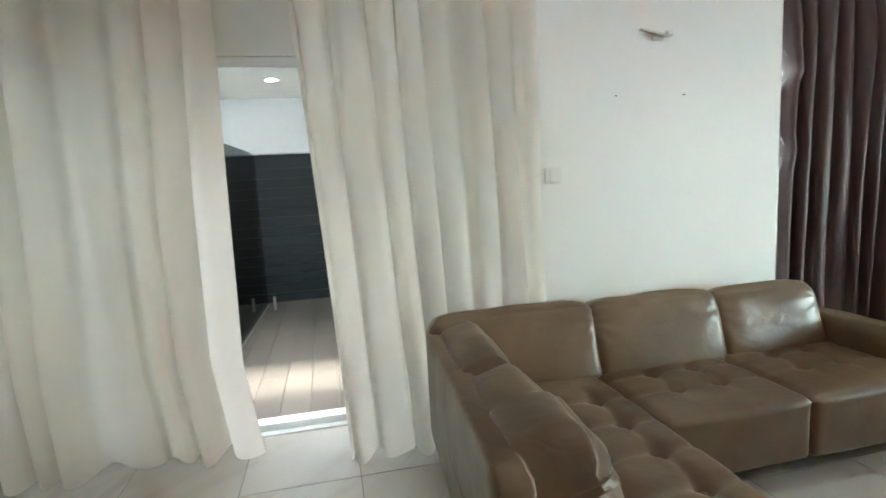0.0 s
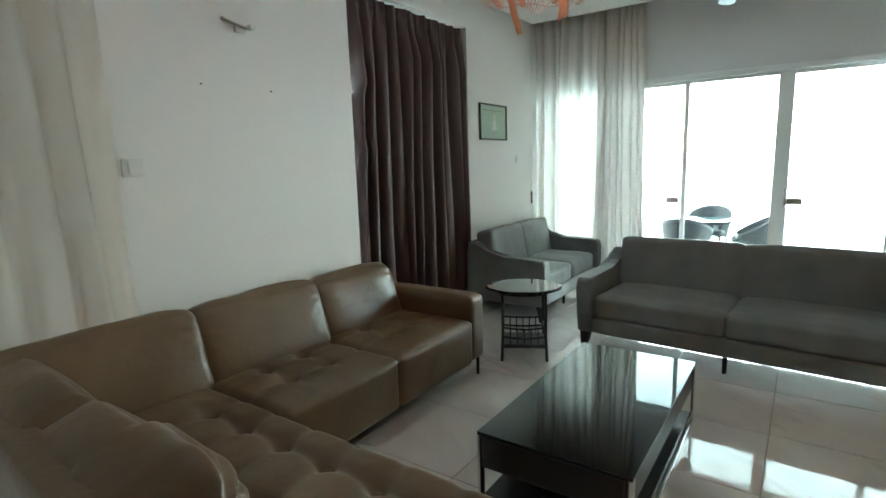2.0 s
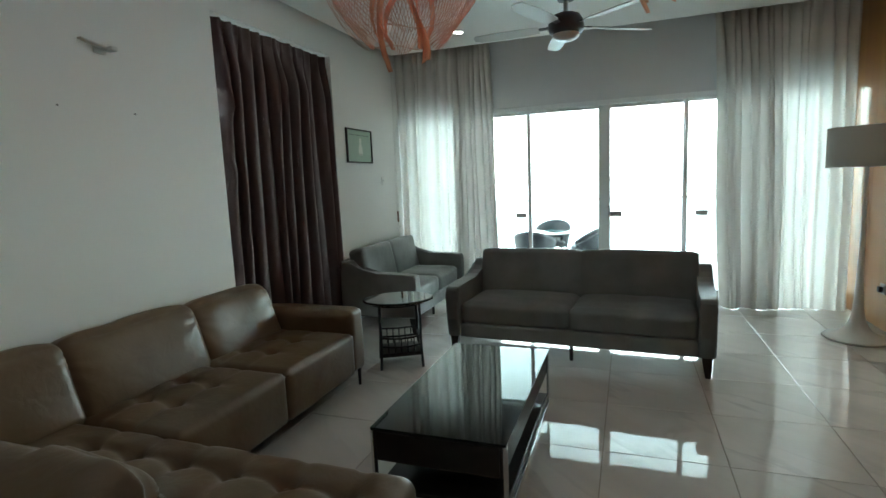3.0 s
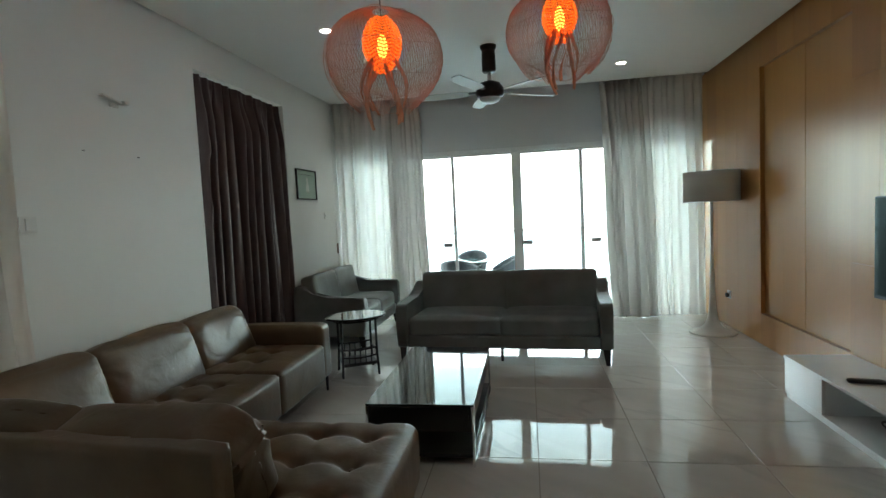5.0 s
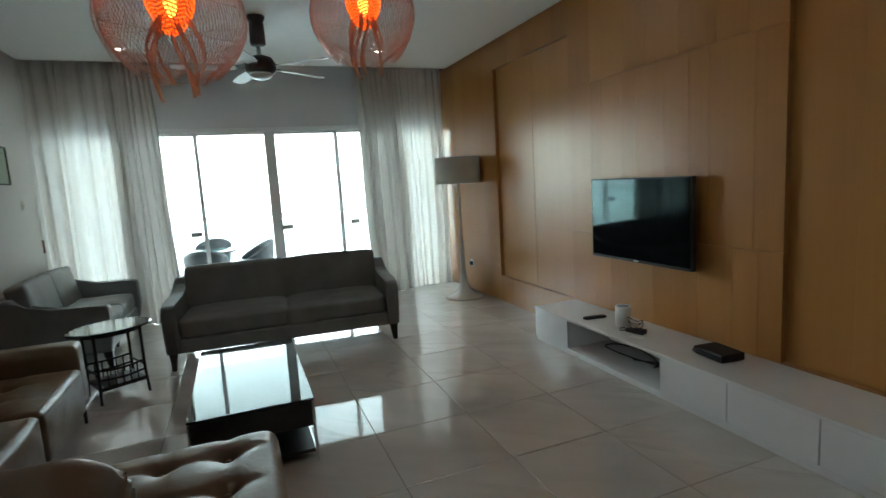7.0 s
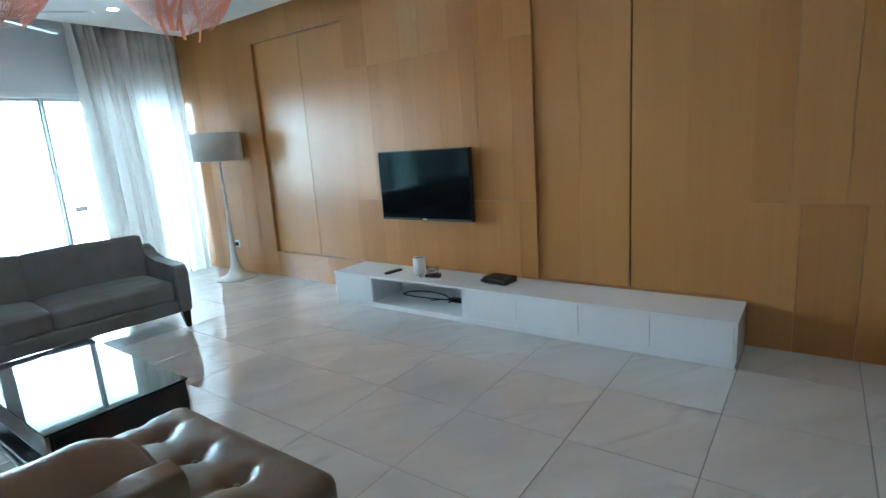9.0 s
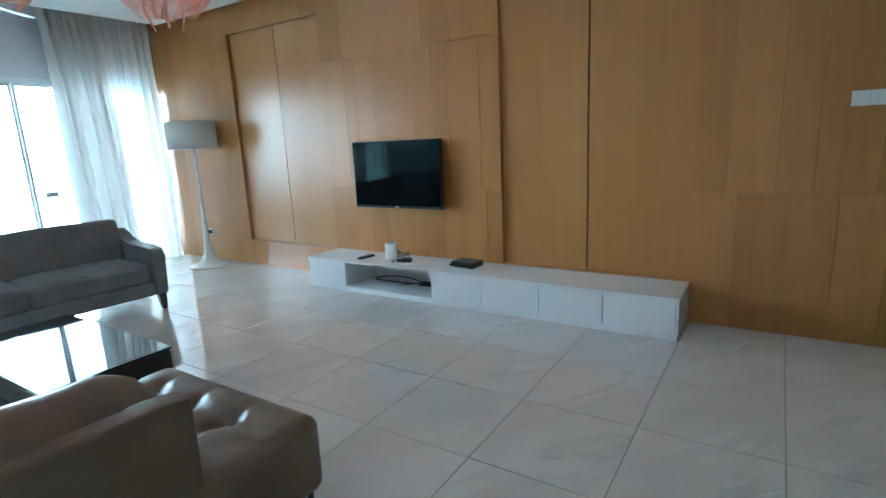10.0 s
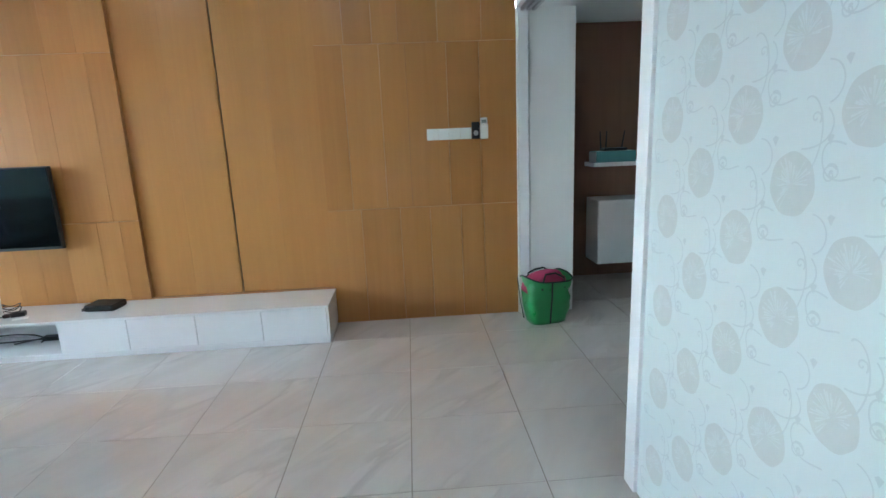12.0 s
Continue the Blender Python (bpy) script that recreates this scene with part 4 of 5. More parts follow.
# ---------------------------------------------------------------- jellyfish pendant lamps
def pendant(at, R, turn):
    """A copper lattice bell round a glowing inner shade, with curled ribbons hanging out of it."""
    root = thing("pendant_lamp", at, "jellyfish-shaped copper lattice pendant lamp glowing orange", "pendant lamp", turn, "jellyfish pendants")
    s = R / 0.35

    def bell(t):
        # t 0 crown, 1 rim: radius and height
        a = t * 2.5
        return (0.35 * math.sin(min(a, 1.57)) * (1.0 if a < 1.57 else math.cos((a - 1.57) * 1.08)) * s, (0.27 * math.cos(a) - 0.06 * max(0, a - 1.2)) * s)

    def swirl(k, n, sign, name, mat, r):
        bm = bmesh.new()
        for i in range(n):
            a0 = 2 * math.pi * (i + 0.5 * k) / n
            pts = []
            for j in range(15):
                t = 0.06 + 0.94 * j / 14
                rr, z = bell(t)
                rr *= 1 + 0.045 * math.sin(3 * a0 + 2 * t) + 0.35 * max(0, t - 0.78) * math.sin(8 * a0)
                z += 0.16 * s * max(0, t - 0.8) * math.sin(6 * a0 + 1)
                a = a0 + sign * 0.55 * t * t
                pts.append((rr * math.cos(a), rr * math.sin(a), z))
            add_tube(bm, pts, r, 3, False)
        part(name, bm, mat, root, "fine copper lattice", True)

    swirl(0, 112, 1, "lattice", COPPER, 0.0019)
    swirl(1, 48, -1, "lattice", COPPER, 0.0012)
    for q in range(5):
        bm = bmesh.new()
        rr, z = bell(0.2 + 0.2 * q)
        add_tube(bm, [(rr * math.cos(a / 40 * 2 * math.pi), rr * math.sin(a / 40 * 2 * math.pi), z + 0.012 * math.sin(5 * a / 40 * 2 * math.pi)) for a in range(41)], 0.0018, 4, False)
        part("hoop", bm, COPPER, root, "", True)
    # inner shade: a ribbed bud
    film = []
    for k in range(17):
        t = k / 16
        z = (0.215 - 0.30 * t) * s
        r = 0.118 * s * (math.sin(math.pi * (0.16 + 0.76 * t)) ** 0.8)
        film.append((r * 0.94, z))
        ringpts = [(r * math.cos(a), r * math.sin(a), z + 0.016 * (abs(((q * 7 / 42) % 1) * 2 - 1) - 0.5)) for q, a in [(q, 2 * math.pi * q / 42) for q in range(43)]]
        part("bud_rib", tube(ringpts, 0.0042, 5), EMBER, root, "glowing orange rib")
    part("bud_film", lathe(film[::-1], 28), FILM, root, "sheer orange film lining the bud", True)
    part("bulb", moved(lathe([(0.010, 0.09), (0.022, 0.075), (0.030, 0.045), (0.032, 0.01), (0.024, -0.03), (0.010, -0.05), (0.003, -0.053)], 18), pose(0, 0, 0.04)), BULB, root, "lit warm bulb", True)
    part("socket", lathe([(0.018, 0.13), (0.018, 0.22), (0.010, 0.24)], 14), BLACKPLASTIC, root)
    # ribbons
    rnd = random.Random(int(R * 1000))
    for k in range(9):
        a = 2 * math.pi * k / 9 + rnd.uniform(-0.2, 0.2)
        L = rnd.uniform(0.28, 0.42) * s
        r0 = rnd.uniform(0.05, 0.09) * s
        bm = bmesh.new()
        prev = None
        for j in range(19):
            t = j / 18
            rr = r0 + 0.055 * s * math.sin(t * 2.6) * rnd.uniform(0.95, 1.05)
            ang = a + 0.6 * math.sin(2.2 * t + k)
            z = (-0.02) * s - L * t
            c = Vector((rr * math.cos(ang), rr * math.sin(ang), z))
            w = (0.016 - 0.005 * t) * s
            tw = a + math.pi / 2 + 1.6 * t + 0.3 * k
            d = Vector((math.cos(tw), math.sin(tw), 0.25)) * w
            nrm = Vector((-math.sin(tw), math.cos(tw), 0)) * 0.0012
            cur = [bm.verts.new(c + d + nrm), bm.verts.new(c - d + nrm), bm.verts.new(c - d - nrm), bm.verts.new(c + d - nrm)]
            if prev:
                for q in range(4):
                    bm.faces.new((prev[q], prev[(q + 1) % 4], cur[(q + 1) % 4], cur[q]))
            else:
                bm.faces.new(cur[::-1])
            prev = cur
        bm.faces.new(prev)
        part("ribbon", bm, RIBBON, root, "curled copper ribbon", True)
    top = CEILING - at[2]
    part("cord", tube([(0, 0, 0.235), (0, 0, top - 0.02)], 0.003, 6), BLACKPLASTIC, root)
    part("ceiling_cup", lathe([(0.05, top), (0.05, top - 0.02), (0.015, top - 0.045)], 24), COPPER, root, "", True)
    return root


pendant((2.44, 1.455, 2.395), 0.345, 20)
pendant((2.68, 0.395, 2.53), 0.315, 75)

# ---------------------------------------------------------------- ceiling fan
fan = thing("ceiling_fan", (4.26, 0.935, 2.425), "ceiling fan with black motor and five pale blades", "ceiling fan")
part("canopy", lathe([(0.075, CEILING - 2.425), (0.075, CEILING - 2.445), (0.06, CEILING - 2.47)], 28), FANBLACK, fan, "", True)
part("downrod_cover", lathe([(0.060, 0.49), (0.064, 0.42), (0.064, 0.31), (0.058, 0.295), (0.02, 0.29)], 28), FANBLACK, fan, "thick black downrod cover", True)
part("downrod", lathe([(0.018, 0.292), (0.018, 0.205)], 16), STEEL, fan, "short bare steel rod", True)
part("motor", lathe([(0.05, 0.21), (0.10, 0.19), (0.128, 0.15), (0.132, 0.10), (0.12, 0.075), (0.10, 0.06)], 36), FANBLACK, fan, "", True)
part("lens", lathe([(0.098, 0.062), (0.095, 0.045), (0.075, 0.025), (0.04, 0.012), (0.006, 0.008)], 32), FANLENS, fan, "pale round lens under the motor", True)
for k in range(5):
    a = 72 * k + 16
    bm = bmesh.new()
    pts = [(0.20, -0.045), (0.30, -0.060), (0.50, -0.066), (0.66, -0.058), (0.705, -0.03), (0.71, 0.01), (0.69, 0.04), (0.5, 0.052), (0.30, 0.05), (0.20, 0.04)]
    lo, hi = [bm.verts.new((x, y, -0.004)) for x, y in pts], [bm.verts.new((x, y, 0.004)) for x, y in pts]
    bm.faces.new(lo[::-1])
    bm.faces.new(hi)
    for i in range(len(pts)):
        bm.faces.new((lo[i], lo[(i + 1) % len(pts)], hi[(i + 1) % len(pts)], hi[i]))
    blade = part("blade", moved(bm, pose(0, 0, 0.115, 0, 0, a) @ pose(0, 0, 0, 11)), FANBLADE, fan, "pale grey fan blade")
    part("blade_iron", moved(box(0.10, 0.24, -0.018, 0.018, -0.004, 0.004, 0.002), pose(0, 0, 0.118, 0, 0, a) @ pose(0, 0, 0, 11)), FANBLACK, blade)

# ---------------------------------------------------------------- downlights
# (3.45, -0.42), both at x 1.40 and (-0.20, -0.42) are unseen, added as fill
for x, y in ((3.45, 2.185), (5.50, 2.15), (5.28, -0.42), (3.45, -0.42), (1.40, 2.185), (1.40, -0.42), (-0.20, 2.10), (-0.20, -0.42)):
    d = thing("downlight", (x, y, CEILING), "small round recessed downlight, lit, in a grid partly added for fill", "downlight", 0, "downlights")
    part("rim", lathe([(0.047, 0.0), (0.062, 0.0), (0.060, -0.006), (0.047, -0.008), (0.047, 0.0)], 28, close=False), WHITEPLASTIC, d, "", True)
    part("lens", lathe([(0.046, -0.001), (0.046, -0.004), (0.002, -0.004)], 24), LED, d)
d = thing("downlight", (-0.04, 6.25, 2.62), "small round recessed downlight in the yard soffit, lit", "downlight", 0, "downlights")
part("rim", lathe([(0.06, 0.0), (0.08, 0.0), (0.078, -0.006), (0.06, -0.008), (0.06, 0.0)], 28, close=False), WHITEPLASTIC, d, "", True)
part("lens", lathe([(0.059, -0.001), (0.059, -0.004), (0.002, -0.004)], 24), LED, d)

# ---------------------------------------------------------------- television
tv = thing("television", (2.4375, -1.53, 1.098), "flat black wall-mounted television, switched off", "television")
part("case", box(-0.5125, 0.5125, -0.002, 0.040, -0.318, 0.316, 0.006), BLACKPLASTIC, tv)
tv_screen = part("screen", box(-0.5015, 0.5015, 0.0405, 0.0435, -0.296, 0.306, 0.001, 1), SCREEN, tv, "glossy dark screen")
part("rear_housing", box(-0.33, 0.33, -0.035, -0.0025, -0.28, 0.12, 0.004), BLACKPLASTIC, tv)
part("wall_bracket", box(-0.2, 0.2, -0.068, -0.0355, -0.15, 0.1, 0.002), BLACKMETAL, tv)
part("badge", box(-0.025, 0.025, 0.0405, 0.0415, -0.310, -0.300, 0.0005, 1), STEEL, tv_screen, "small grey maker's badge")

# ---------------------------------------------------------------- low white console
con = thing("tv_console", (0, -1.60, 0), "long low white lacquer console with an open niche", "tv console")
part("top", box(-0.114, 3.352, 0.004, 0.450, 0.285, 0.305, 0.002), LACQUER, con)
part("plinth", box(-0.104, 3.342, 0.004, 0.434, 0.0, 0.030, 0.001, 1), LACQUER, con)
part("bottom", box(-0.109, 3.347, 0.004, 0.444, 0.0305, 0.050, 0.001, 1), LACQUER, con)
part("back_panel", box(-0.104, 3.34, 0.004, 0.016, 0.0505, 0.2845, 0.001, 1), LACQUER, con)
part("side_panel", box(-0.112, -0.094, 0.017, 0.444, 0.0505, 0.2845, 0.001, 1), LACQUER, con)
part("side_panel", box(3.330, 3.350, 0.017, 0.444, 0.0505, 0.2845, 0.001, 1), LACQUER, con)
part("divider", box(2.860, 2.878, 0.017, 0.430, 0.0505, 0.2845, 0.001, 1), LACQUER, con)
part("divider", box(1.846, 1.864, 0.017, 0.430, 0.0505, 0.2845, 0.001, 1), LACQUER, con)
for a, b in ((-0.093, 0.388), (0.392, 0.873), (0.877, 1.369), (1.373, 1.864), (2.862, 3.329)):
    part("drawer_front", box(a + 0.001, b - 0.001, 0.431, 0.447, 0.052, 0.2835, 0.0015, 1), LACQUER, con)

# things on the console
o = thing("remote_control", (2.735, -1.33, 0.305), "black remote control lying on the console", "remote control", 80)
part("body", soft_box(0.19, 0.045, 0.022, 0.009, 0.002, 8, 1, 0.0005), BLACKPLASTIC, o, "", True)
for k in range(6):
    part("key", box(-0.07 + 0.025 * k, -0.06 + 0.025 * k, -0.012, 0.012, 0.0225, 0.0255, 0.001, 1), surface("key_grey", (0.09, 0.09, 0.09), 0.5), o)
o = thing("cylinder_speaker", (2.455, -1.375, 0.305), "white cylindrical speaker standing on the console", "speaker")
part("body", lathe([(0.050, 0.0), (0.056, 0.004), (0.057, 0.150), (0.052, 0.158), (0.046, 0.156)], 36), WHITEPLASTIC, o, "", True)
part("grille", lathe([(0.044, 0.1565), (0.03, 0.1585), (0.004, 0.159)], 30), surface("speaker_top", (0.25, 0.25, 0.25), 0.6), o, "grey top disc")
o = thing("power_adapter", (2.262, -1.335, 0.305), "black power adapters with a coiled cable", "power adapter", 20)
part("brick", box(-0.06, 0.03, -0.03, 0.03, 0.0, 0.034, 0.005), BLACKPLASTIC, o)
part("plug", box(0.035, 0.08, -0.02, 0.022, 0.0, 0.028, 0.005), BLACKPLASTIC, o)
coil = [(0.02 + 0.055 * math.cos(t), -0.012 + 0.045 * math.sin(t), 0.040 + 0.004 * t + 0.014 * math.sin(2.1 * t)) for t in [0.32 * k for k in range(44)]]
part("cable", tube(coil, 0.0038, 6), BLACKPLASTIC, o, "", True)
part("tail", tube([(0.07, 0.0, 0.012), (0.12, 0.03, 0.006), (0.15, -0.02, 0.005), (0.13, -0.07, 0.005)], 0.0035, 6), BLACKPLASTIC, o, "", True)
o = thing("card", (2.19, -1.27, 0.305), "small white card on the console", "card", 25)
part("sheet", box(-0.05, 0.05, -0.03, 0.03, 0.0, 0.0015), WHITEPLASTIC, o)
o = thing("set_top_box", (1.64, -1.405, 0.305), "matt black set-top box on the console", "set-top box", -6)
part("body", box(-0.115, 0.115, -0.085, 0.085, 0.004, 0.052, 0.007), BLACKPLASTIC, o)
part("front_strip", box(-0.10, 0.10, 0.0855, 0.0875, 0.014, 0.040, 0.0008, 1), BLACKGLASS, o, "glossy front strip")
for sx in (-1, 1):
    for sy in (-1, 1):
        part("foot", lathe([(0.010, 0.0), (0.009, 0.0045)], 10, 0.09 * sx, 0.06 * sy), BLACKPLASTIC, o)
part("cable", tube([(0.115, -0.04, 0.02), (0.155, -0.02, 0.012), (0.175, 0.03, 0.005), (0.15, 0.06, 0.005), (0.125, 0.02, 0.012)], 0.006, 6), BLACKPLASTIC, o, "", True)
o = thing("loose_cable", (2.34, -1.42, 0.050), "dark looped cable lying in the console niche", "cable")
loop = [(0.26 * math.cos(t) + 0.10 * math.cos(2 * t), 0.05 * math.sin(t) + 0.05 * math.sin(2 * t), 0.010 + 0.02 * (1 + math.sin(t * 1.5))) for t in [2 * math.pi * k / 48 for k in range(49)]]
part("cord", tube(loop, 0.006, 6), BLACKPLASTIC, o, "", True)
part("plug_strip", box(-0.42, -0.14, -0.09, -0.03, 0.0, 0.035, 0.005), BLACKPLASTIC, o)
part("lead", tube([(-0.14, -0.06, 0.02), (-0.05, -0.03, 0.01), (0.03, 0.03, 0.012)], 0.005, 6), BLACKPLASTIC, o, "", True)

# ---------------------------------------------------------------- fittings on the walls
o = thing("light_switch", (1.682, NORTH, 1.485), "white square light switch on the white wall", "light switch")
plate = part("plate", box(-0.050, 0.050, -0.016, -0.001, -0.044, 0.044, 0.004), WHITEPLASTIC, o)
part("rocker", box(-0.022, 0.042, -0.024, -0.0163, -0.034, 0.034, 0.002, 1), WHITEPLASTIC, plate)
for x, z in ((2.08, 1.918), (2.525, 1.918)):
    o = thing("wall_nail", (x, NORTH, z), "small dark nail in the white wall", "nail", 0, "nails")
    part("shank", moved(lathe([(0.002, 0.0), (0.002, 0.012), (0.0045, 0.013), (0.004, 0.015)], 10), pose(0, 0, 0, 90)), BLACKMETAL, o)
o = thing("wall_bracket_lamp", (2.35, NORTH, 2.25), "small dull metal wall bracket on the white wall", "wall bracket")
part("plate", box(-0.035, 0.035, -0.014, -0.001, -0.03, 0.02, 0.004), BRASSY, o)
part("blade", moved(box(-0.13, 0.02, -0.050, -0.018, -0.003, 0.008, 0.002), pose(0, 0, 0, 0, 10)), BRASSY, o, "thin pale metal tongue")
part("tip", box(0.02, 0.06, -0.075, -0.016, -0.012, 0.012, 0.004), WHITEPLASTIC, o)
o = thing("picture", (5.235, NORTH, 1.858), "small framed pale green print on the white wall", "picture")
FW, FH = 0.275, 0.178
for a in ((-FW, FW, FH - 0.014, FH), (-FW, FW, -FH, -FH + 0.014), (-FW, -FW + 0.014, -FH + 0.014, FH - 0.014), (FW - 0.014, FW, -FH + 0.014, FH - 0.014)):
    part("frame_bar", box(a[0], a[1], -0.025, -0.002, a[2], a[3], 0.002), BLACKWOOD, o, "slim black frame")
sheet = part("print", box(-FW + 0.0145, FW - 0.0145, -0.012, -0.003, -FH + 0.0145, FH - 0.0145), ARTPAPER, o)
part("inner_line", box(-FW + 0.06, FW - 0.06, -0.0135, -0.0125, FH - 0.065, FH - 0.061), BLACKWOOD, sheet)
part("motif", moved(lathe([(0.004, 0.09), (0.03, 0.07), (0.02, 0.03), (0.04, -0.02), (0.05, -0.07), (0.03, -0.10)], 20), pose(0.02, -0.0135, 0) @ Matrix.Diagonal((1, 0.01, 1, 1))), ARTMARK, sheet, "pale upright motif", True)
o = thing("wall_socket", (5.76, NORTH, 1.48), "small white wall plate beside the curtain", "wall plate")
wall_plate = part("plate", box(-0.022, 0.022, -0.012, -0.001, -0.045, 0.045, 0.003), WHITEPLASTIC, o)
part("button", box(-0.010, 0.010, -0.016, -0.0125, -0.014, 0.014, 0.002), STEEL, wall_plate)
# curtain pull cord and its dark cleat, built as a thin rod and a block
o = thing("curtain_wand", (6.14, NORTH - 0.012, 0.70), "thin pale curtain cord with a dark cleat beside the voile", "curtain wand")
part("rod", tube([(0, 0, 0), (0.004, 0, 0.9), (0.0, 0, 2.36)], 0.004, 6), WHITEPLASTIC, o)
part("grip", box(-0.007, 0.007, -0.008, 0.0115, 0.26, 0.40, 0.004), DARKWOOD, o, "small dark cord cleat")
o = thing("power_socket", (5.62, SOUTH, 0.365), "white power socket low on the veneered wall", "power socket")
part("plate", box(-0.045, 0.045, 0.001, 0.012, -0.045, 0.045, 0.003), WHITEPLASTIC, o)
part("plug", box(-0.025, 0.02, 0.0125, 0.045, -0.03, 0.018, 0.006), BLACKPLASTIC, o, "black plug")
sw = thing("switch_row", (-1.11, SOUTH, 1.525), "row of four white light switches on the veneered wall", "light switch")
for k in range(4):
    x = 0.178 - 0.0445 - 0.089 * k
    plate = part("plate", box(x - 0.044, x + 0.044, 0.001, 0.011, -0.044, 0.044, 0.003), WHITEPLASTIC, sw)
    part("rocker", box(x - 0.030, x + 0.030, 0.0115, 0.015, -0.030, 0.030, 0.0015, 1), WHITEPLASTIC, plate)
o = thing("fan_control", (-1.322, SOUTH, 1.545), "small black wall control with a round dial", "wall control")
body = part("body", box(-0.031, 0.031, 0.001, 0.024, -0.066, 0.066, 0.004), BLACKPLASTIC, o)
part("dial", moved(lathe([(0.020, 0.0), (0.019, 0.008), (0.015, 0.010)], 20), pose(0, 0.024, -0.02, -90)), STEEL, body, "grey dial")
o = thing("remote_holder", (-1.389, SOUTH, 1.560), "white remote control in a wall holder", "remote control")
part("holder", box(-0.032, 0.032, 0.001, 0.022, -0.082, 0.03, 0.004), WHITEPLASTIC, o)
remote = part("remote", box(-0.027, 0.027, 0.004, 0.020, 0.031, 0.082, 0.004), WHITEPLASTIC, o)
part("display", box(-0.020, 0.020, 0.0203, 0.0213, 0.040, 0.066, 0.0004, 1), surface("lcd", (0.22, 0.25, 0.24), 0.3), remote, "grey display")

# ---------------------------------------------------------------- hall: shelf, router, wall cabinet, bag
o = thing("wall_shelf", (-2.90, -2.62, 1.155), "white floating shelf on the dark hall wall", "shelf")
part("board", box(-0.55, 0.34, 0.002, 0.27, 0.0, 0.04, 0.003), LACQUER, o)
o = thing("card_box", (-2.78, -2.46, 1.195), "teal cardboard box on the shelf", "box")
part("body", box(-0.20, 0.19, -0.10, 0.10, 0.0, 0.105, 0.002), TEALBOX, o)
part("end_flap", box(0.1905, 0.194, -0.098, 0.098, 0.004, 0.10, 0.001, 1), surface("white_card", (0.55, 0.6, 0.6), 0.6), o, "pale end flap")
o = thing("router", (-2.78, -2.46, 1.30), "black wireless router with three aerials on the box", "router")
part("body", box(-0.13, 0.10, -0.07, 0.07, 0.0, 0.03, 0.008), BLACKPLASTIC, o)
for x, lean in ((0.09, 0.01), (0.04, -0.01), (-0.12, -0.03)):
    part("aerial", tube([(x, -0.06, 0.02), (x + lean * 0.5, -0.062, 0.10), (x + lean, -0.065, 0.19)], [0.008, 0.007, 0.006], 8), BLACKPLASTIC, o)
o = thing("wall_cabinet", (-2.93, -2.62, 0.20), "white floating cabinet on the dark hall wall", "cabinet")
part("body", box(-0.52, 0.34, 0.002, 0.33, 0.0, 0.635, 0.003), LACQUER, o)
part("door", box(-0.518, -0.092, 0.3305, 0.348, 0.003, 0.632, 0.002, 1), LACQUER, o)
part("door", box(-0.088, 0.338, 0.3305, 0.348, 0.003, 0.632, 0.002, 1), LACQUER, o)

bag = thing("shopping_bag", (-1.83, -1.36, 0), "bright green woven shopping bag with pink cloth inside", "bag", 14)
bm = bmesh.new()
rings = []
for j in range(13):
    h = j / 12
    w, d = 0.15 + 0.05 * h + 0.012 * math.sin(h * 5), 0.10 + 0.035 * h
    ring = []
    for i in range(48):
        a = 2 * math.pi * i / 48
        ca, sa = math.cos(a), math.sin(a)
        x = w * math.copysign(abs(ca) ** 0.45, ca)
        y = d * math.copysign(abs(sa) ** 0.45, sa)
        nn = noise.noise(Vector((x * 11, y * 11, h * 5))) * 0.030 * (0.3 + h)
        ring.append(bm.verts.new((x * (1 + nn * 4), y * (1 + nn * 5), 0.004 + 0.37 * h + (0.02 * math.sin(2 * a + 1) * h))))
    rings.append(ring)
for a, b in zip(rings, rings[1:]):
    for i in range(48):
        bm.faces.new((a[i], a[(i + 1) % 48], b[(i + 1) % 48], b[i]))
bm.faces.new(rings[0][::-1])
rim = [v.co.copy() for v in rings[-1]]
part("sack", bm, GREENBAG, bag, "", True)
part("rim_trim", tube(rim + [rim[0]], 0.006, 6), TRIMDARK, bag, "dark webbing edge", True)
for sx in (-1, 1):
    part("side_seam", tube([(0.15 * sx, -0.095, 0.01), (0.175 * sx, -0.115, 0.18), (0.19 * sx, -0.128, 0.36)], 0.005, 5), TRIMDARK, bag, "dark webbing edge", True)
part("front_stripe", tube([(0.02, 0.113, 0.012), (0.022, 0.128, 0.12), (0.018, 0.137, 0.24), (0.02, 0.143, 0.365)], 0.007, 5), TRIMDARK, bag, "dark webbing stripe", True)
for sy in (-1, 1):
    part("handle", tube([(-0.10, 0.125 * sy, 0.30), (-0.09, 0.13 * sy, 0.385), (-0.03, 0.10 * sy, 0.42), (0.05, 0.09 * sy, 0.415), (0.09, 0.13 * sy, 0.38), (0.10, 0.125 * sy, 0.30)], 0.008, 6), TRIMDARK, bag, "dark webbing handle", True)
part("cloth", moved(soft_box(0.32, 0.22, 0.16, 0.07, 0.03, 16, 5, 0.03), pose(0.01, 0, 0.225)), PINK, bag, "crumpled pink cloth", True)

